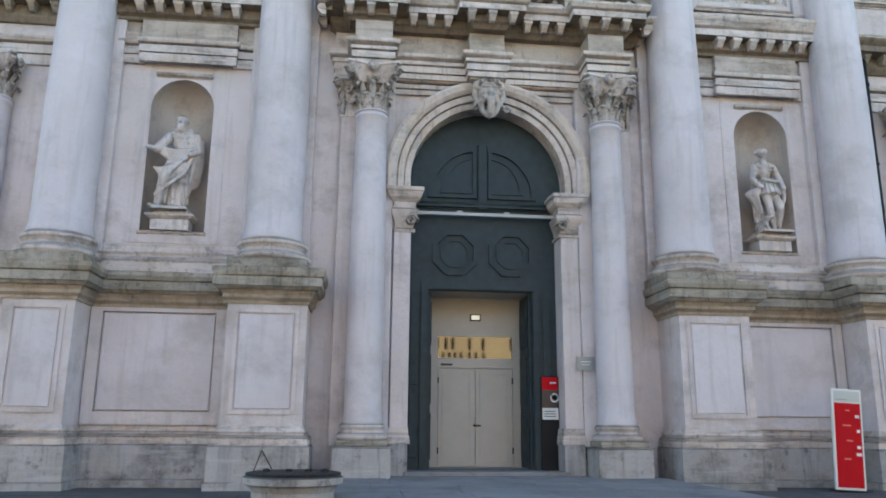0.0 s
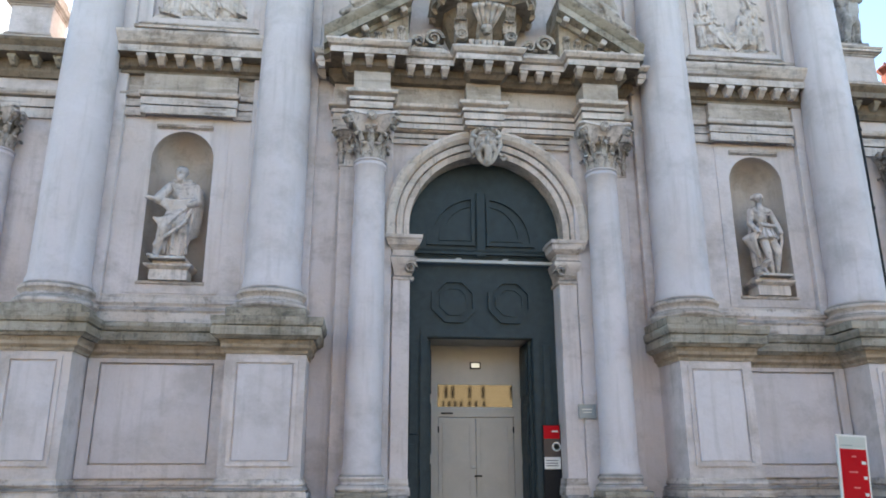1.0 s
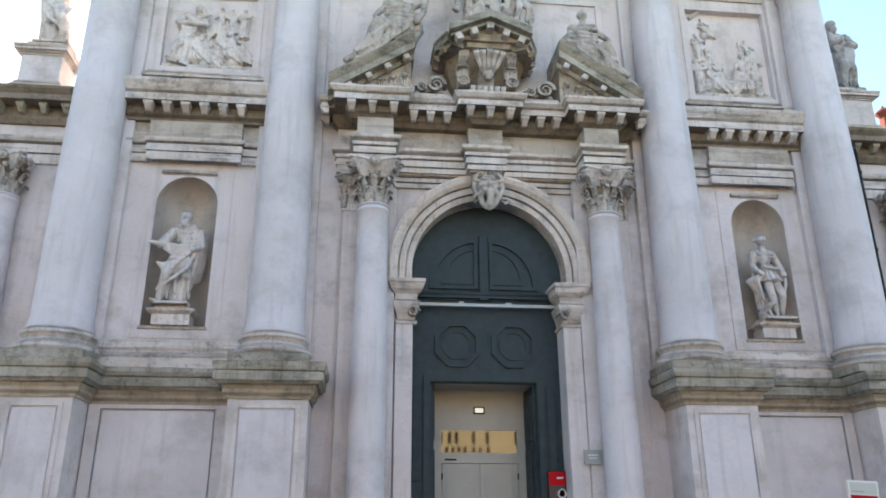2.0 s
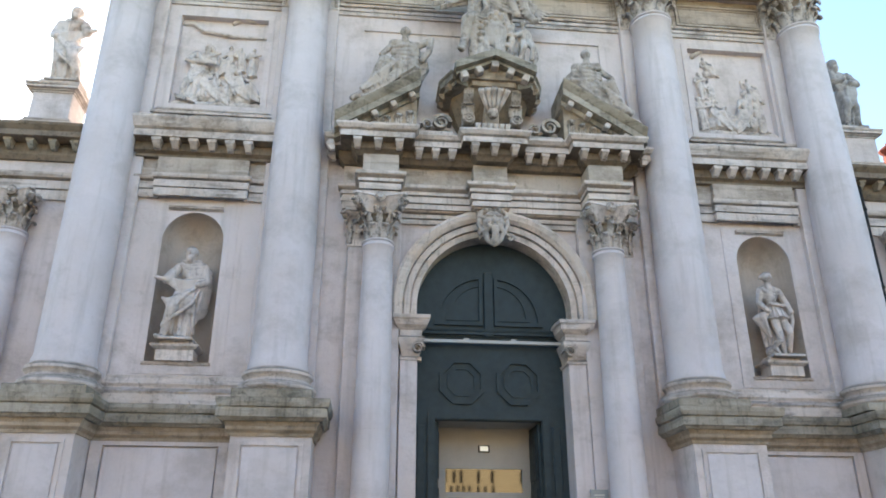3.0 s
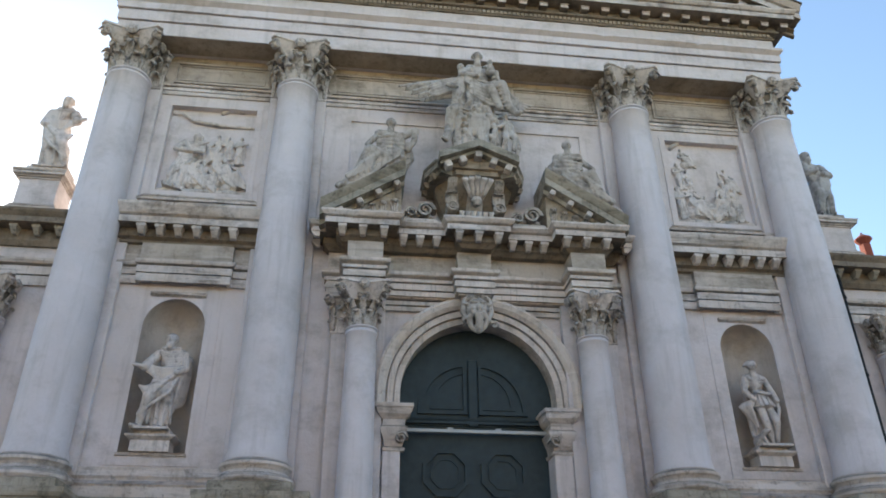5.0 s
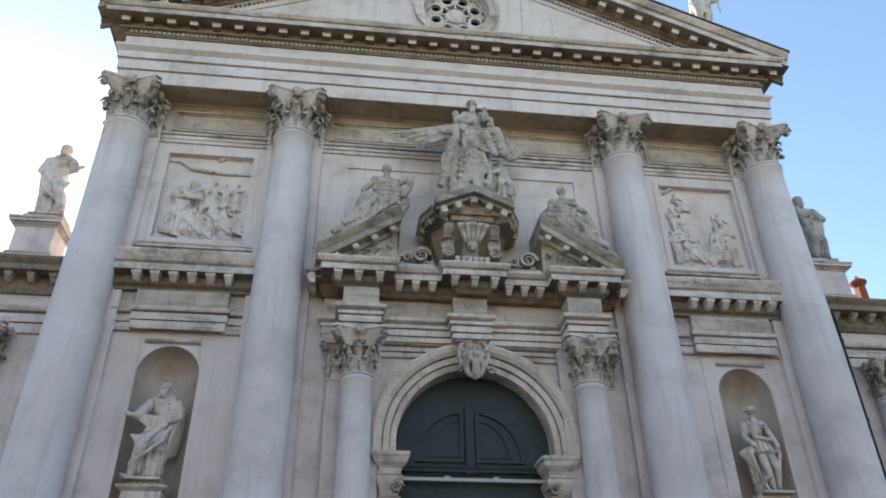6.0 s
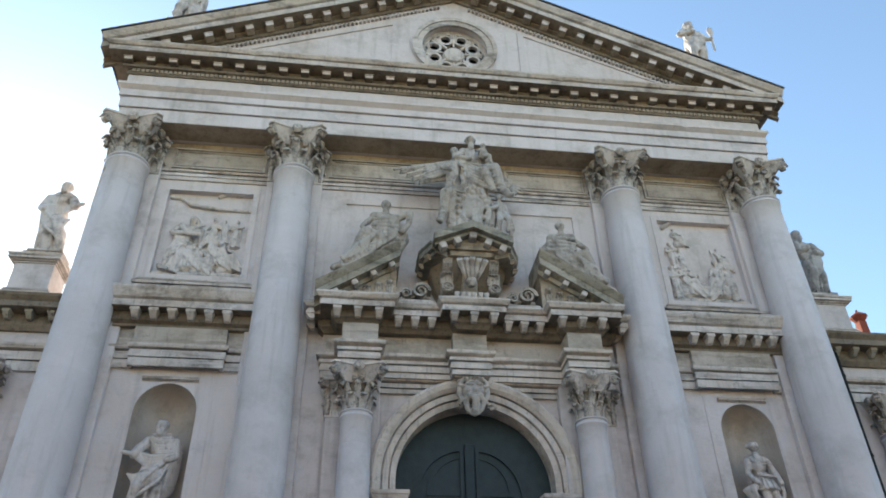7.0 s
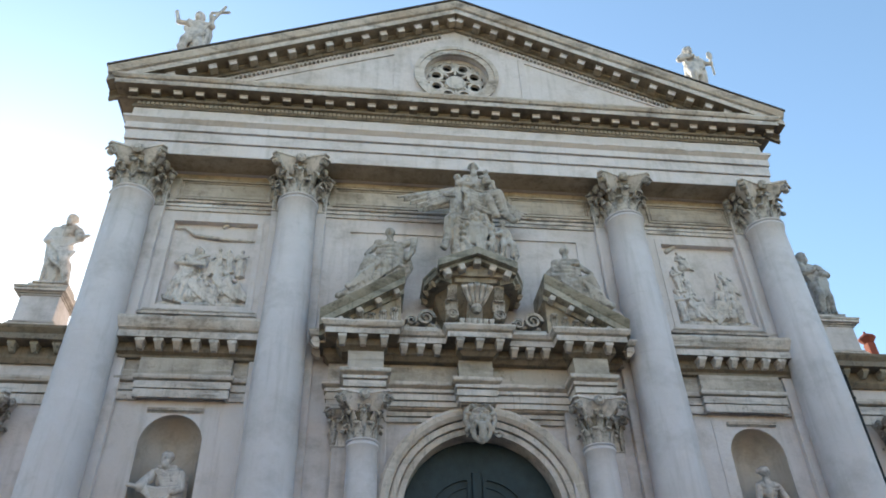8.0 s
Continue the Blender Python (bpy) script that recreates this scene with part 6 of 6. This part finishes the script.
for k in range(4):
    limb(bm, [(0.90, 0.14, 2.14 - 0.06 * k), (1.24, 0.08, 2.08 - 0.07 * k), (1.58 - 0.08 * k, 0.02, 1.94 - 0.08 * k)], 0.06, 0.035)
limb(bm, [(-0.38, -0.14, 1.56), (-0.66, -0.44, 1.22), (-0.70, -0.34, 0.72), (-0.80, -0.44, 0.30), (-0.88, -0.54, 0.26)], 0.17, 0.06)
limb(bm, [(-0.30, -0.10, 1.50), (-0.46, -0.34, 0.96), (-0.52, -0.26, 0.30)], 0.15, 0.07)
swag(bm, (-0.60, -0.30, 1.60), (-0.20, -0.42, 1.30), 0.10, 4, 0.04, 0.11, rnd)
# small figure on the other side
head(bm, (0.78, -0.36, 1.24), 1.4, False)
oval(bm, (0.84, -0.26, 0.88), (0.17, 0.16, 0.26))
limb(bm, [(0.74, -0.34, 0.98), (0.54, -0.46, 0.80)], 0.07, 0.05)
limb(bm, [(0.90, -0.30, 0.72), (1.00, -0.44, 0.46), (0.94, -0.38, 0.16)], 0.11, 0.06)
limb(bm, [(0.76, -0.32, 0.68), (0.74, -0.46, 0.42), (0.66, -0.40, 0.14)], 0.10, 0.055)
for k in range(5):
    limb(bm, [(0.98 + 0.02 * k, -0.14, 1.0 - 0.05 * k), (1.10, -0.16, 0.62), (1.04 + 0.03 * k, -0.16, 0.16 + 0.05 * k)], 0.05, 0.04)
carved("sculpture", bm, pose(0.05, -0.86, 12.62), 1.0, FIGURE, 0.020, "weathered stone sculpture of a seated figure above a shield, wings spread", "statue")

# keystone carving: a scrolled mask, kept as a plain boss
bm = Clay()
oval(bm, (0, -0.08, 0.70), (0.24, 0.20, 0.34))
oval(bm, (0, -0.29, 0.66), (0.05, 0.07, 0.11))
oval(bm, (0, -0.25, 0.82), (0.19, 0.06, 0.05))
for sx in (-1, 1):
    oval(bm, (0.12 * sx, -0.22, 0.62), (0.08, 0.08, 0.09))
    limb(bm, [(0.10 * sx, -0.16, 1.02), (0.25 * sx, -0.14, 0.98), (0.30 * sx, -0.12, 0.84), (0.22 * sx, -0.16, 0.80)], 0.055, 0.045)
    limb(bm, [(0.29 * sx, -0.08, 0.78), (0.31 * sx, -0.08, 0.60), (0.24 * sx, -0.10, 0.44), (0.28 * sx, -0.06, 0.34)], 0.06, 0.05)
    limb(bm, [(0.10 * sx, -0.24, 0.50), (0.19 * sx, -0.18, 0.36), (0.14 * sx, -0.14, 0.16), (0.06 * sx, -0.12, 0.06)], 0.075, 0.06)
limb(bm, [(0.0, -0.26, 0.46), (0.02, -0.24, 0.28), (0.0, -0.16, 0.02)], 0.085, 0.075)
for k in range(5):
    oval(bm, (-0.18 + 0.09 * k, -0.16, 1.02 + 0.02 * (k % 2)), (0.05, 0.09, 0.06))
limb(bm, [(0.26, 0.0, 0.34), (0.40, 0.0, 0.40), (0.46, 0.0, 0.30), (0.38, 0.0, 0.24)], 0.05, 0.04)
bm.turn(Matrix.Diagonal((1.1, 1.1, 0.86, 1)))
carved("keystone_carving", bm, pose(0.07, -0.30, 8.10), 1.0, FIGURE, 0.016, "carved weathered boss on the arch keystone", "carving")

# ---- reliefs ----
def crowd(seed, spots, extra):
    rnd = random.Random(seed)
    bm = Clay()
    for x, z, h, kind in spots:
        b = saint(rnd.randint(0, 999), rnd.uniform(-0.05, 0.05), [([(-0.12, -0.02, 0.80), (-0.2, -0.1, 0.62), (-0.3 * rnd.choice((-1, 1)), -0.16, 0.66)], 0.055, 0.032)], rnd.random() > 0.5) if kind == "s" else sitting(rnd.randint(0, 999), rnd.choice((-1, 1)), rnd.random() > 0.5)
        turn = Matrix.Rotation(radians(rnd.uniform(-12, 12)), 4, "Y")
        b.turn(Matrix.Translation((x, 0, z)) @ turn @ Matrix.Diagonal((h * 0.92, h * 0.75, h, 1)))
        bm.add(b)
    for p in extra:
        limb(bm, *p)
    return bm


left = crowd(51, [(-0.72, 0.10, 1.6, "s"), (-0.28, 0.15, 0.95, "k"), (0.0, 0.06, 0.85, "k"), (0.35, 0.2, 1.1, "k"), (0.72, 0.1, 0.95, "k"), (0.28, 0.85, 0.8, "k"), (0.82, 0.85, 0.78, "s"), (-0.12, 0.85, 0.75, "s"), (0.55, 0.95, 0.68, "s")],
             [([(-1.05, 0, 2.2), (-0.8, -0.03, 2.2), (-0.5, -0.05, 1.98), (0.2, -0.05, 1.9), (1.05, 0, 1.92)], 0.05, 0.04), ([(0.2, 0, 2.3), (0.4, -0.03, 2.4), (0.7, -0.03, 2.36), (0.95, 0, 2.44)], 0.06, 0.06), ([(-1.05, 0, 0.06), (1.05, 0, 0.06)], 0.08, 0.08)])
left.turn(Matrix.Diagonal((1.0, 1.25, 1.14, 1)))
carved("relief", left, pose(-6.76, 0.15, REL_Z0 + 0.02), 1.0, STATUE, 0.018, "crowded figure relief in pale stone, a cloth drawn above", "relief", "wall reliefs")
right = crowd(57, [(-0.85, 0.1, 0.95, "s"), (-0.52, 0.12, 1.0, "k"), (-0.75, 0.95, 0.8, "s"), (-0.48, 0.9, 0.66, "s"), (-0.2, 0.1, 0.72, "k"), (0.45, 0.12, 1.15, "k"), (0.78, 0.1, 1.05, "s"), (0.62, 0.95, 0.7, "k"), (-0.5, 1.6, 0.6, "k")],
              [([(-0.9, 0, 2.2), (-0.6, -0.03, 2.4), (-0.3, -0.03, 2.45)], 0.07, 0.05), ([(-0.25, 0, 0.55), (0.3, -0.06, 0.5)], 0.06, 0.06), ([(-1.05, 0, 0.06), (1.05, 0, 0.06)], 0.08, 0.08)])
right.turn(Matrix.Diagonal((1.0, 1.25, 1.14, 1)))
carved("relief", right, pose(6.76, 0.15, REL_Z0 + 0.02), 1.0, STATUE, 0.018, "crowded figure relief in pale stone round a bare middle", "relief", "wall reliefs")

# ---- rose window ----
rose = thing("rose_window", pose(ROSE_X, -0.62, ROSE_Z), "round window with carved stone tracery and dark openings", "window")
def ring(r0, r1, y0, y1, n=40):
    bm = bmesh.new()
    return plate(bm, [(r1 * math.cos(2 * math.pi * i / n), r1 * math.sin(2 * math.pi * i / n)) for i in range(n)], [[(r0 * math.cos(2 * math.pi * i / n), r0 * math.sin(2 * math.pi * i / n)) for i in range(n)]], y0, y1)
part("back", lathe(bmesh.new(), [(0.01, 0), (1.05, 0), (1.05, 0.02), (0.01, 0.02)], 40), DARK, rose, m=pose(0, 0.22, 0, 90, 0, 0))
part("outer_ring", ring(1.02, 1.30, -0.30, -0.214), MOULD, rose)
part("outer_bead", ring(1.20, 1.34, -0.34, -0.302), MOULD, rose)
part("tracery_ring", ring(0.90, 1.055, -0.02, 0.12), STATUE, rose)
part("centre_boss", lathe(bmesh.new(), [(0.01, -0.1), (0.30, -0.1), (0.36, 0.0), (0.36, 0.06), (0.01, 0.06)], 24), STATUE, rose, m=pose(0, 0.04, -0.08, -90, 0, 0))
for i in range(8):
    a = math.pi / 8 + math.pi / 4 * i
    part("cusp_ring", ring(0.155, 0.235, -0.02, 0.10, 18), STATUE, rose, m=pose(0.66 * math.cos(a), 0, 0.66 * math.sin(a)))
    b = math.pi / 4 * i
    part("spoke", boxed(0.30, 0.92, -0.03, 0.09, -0.035, 0.035, bevel=0.01), STATUE, rose, m=pose(0, 0, 0, 0, math.degrees(-b), 0))
    part("trefoil", ring(0.05, 0.12, -0.02, 0.09, 12), STATUE, rose, m=pose(0.84 * math.cos(b), 0, 0.84 * math.sin(b)))

# ---- far house with a red chimney ----
house = thing("house", pose(19.5, 12, 0), "plain plastered house behind the wing with a red chimney", "house")
part("wall", boxed(-4, 6, -5, 5, 0, 12.8), OCHRE, house)
bm = bmesh.new()
plate(bm, [(-4.3, 12.8), (6.3, 12.8), (1.0, 14.0)], [], -5.3, 5.3)
part("roof", bm, TILE, house)
ch = part("chimney", boxed(-0.16, 0.16, -0.16, 0.16, 0, 3.0, bevel=0.02), BRICK, house, "red brick chimney with a flared pot", m=pose(-2.05, -4.0, 13.22))
part("chimney_pot", lathe(bmesh.new(), [(0.14, 2.92), (0.18, 3.0), (0.33, 3.2), (0.33, 3.26), (0.1, 3.44), (0.04, 3.46), (0.04, 3.55)], 10), BRICK, ch)

# ---- pavement pieces ----
steps = thing("platform", pose(0, 0, 0), "low platform of worn grey stone slabs before the door", "step", kind="structure")
part("platform_core", boxed(-3.3, 3.5, -5.5, 0.0, 0.0, 0.18), STEP, steps)
part("threshold", boxed(-1.72, 1.80, -0.3, 1.6, 0.05, FLOOR, bevel=0.015), STEP, steps)
rnd = random.Random(9)
y = -5.6
while y < -0.1:
    d = rnd.uniform(0.55, 0.8)
    y1 = min(y + d, 0.0)
    x = -3.4
    while x < 3.55:
        w = rnd.uniform(0.9, 1.6)
        x1 = min(x + w, 3.6)
        part("slab", boxed(x + 0.006, x1 - 0.006, y + 0.006, y1 - 0.006, 0.10, 0.222 + rnd.uniform(-0.004, 0.004), bevel=0.012), STEP, steps)
        x = x1
    y = y1
paving = thing("pavement", pose(0, 0, 0), "large worn grey trachyte paving slabs", "paving", kind="structure")
y = -7.0
while y < -1.4:
    d = rnd.uniform(0.5, 0.75)
    x = -11.0
    while x < 11.0:
        w = rnd.uniform(0.8, 1.5)
        if x + w < -3.45 or x > 3.65 or y + d < -5.65:
            part("slab", boxed(x + 0.006, x + w - 0.006, y + 0.006, y + d - 0.006, -0.06, 0.012 + rnd.uniform(-0.004, 0.004), bevel=0.01), PAVE, paving)
        x += w
    y += d
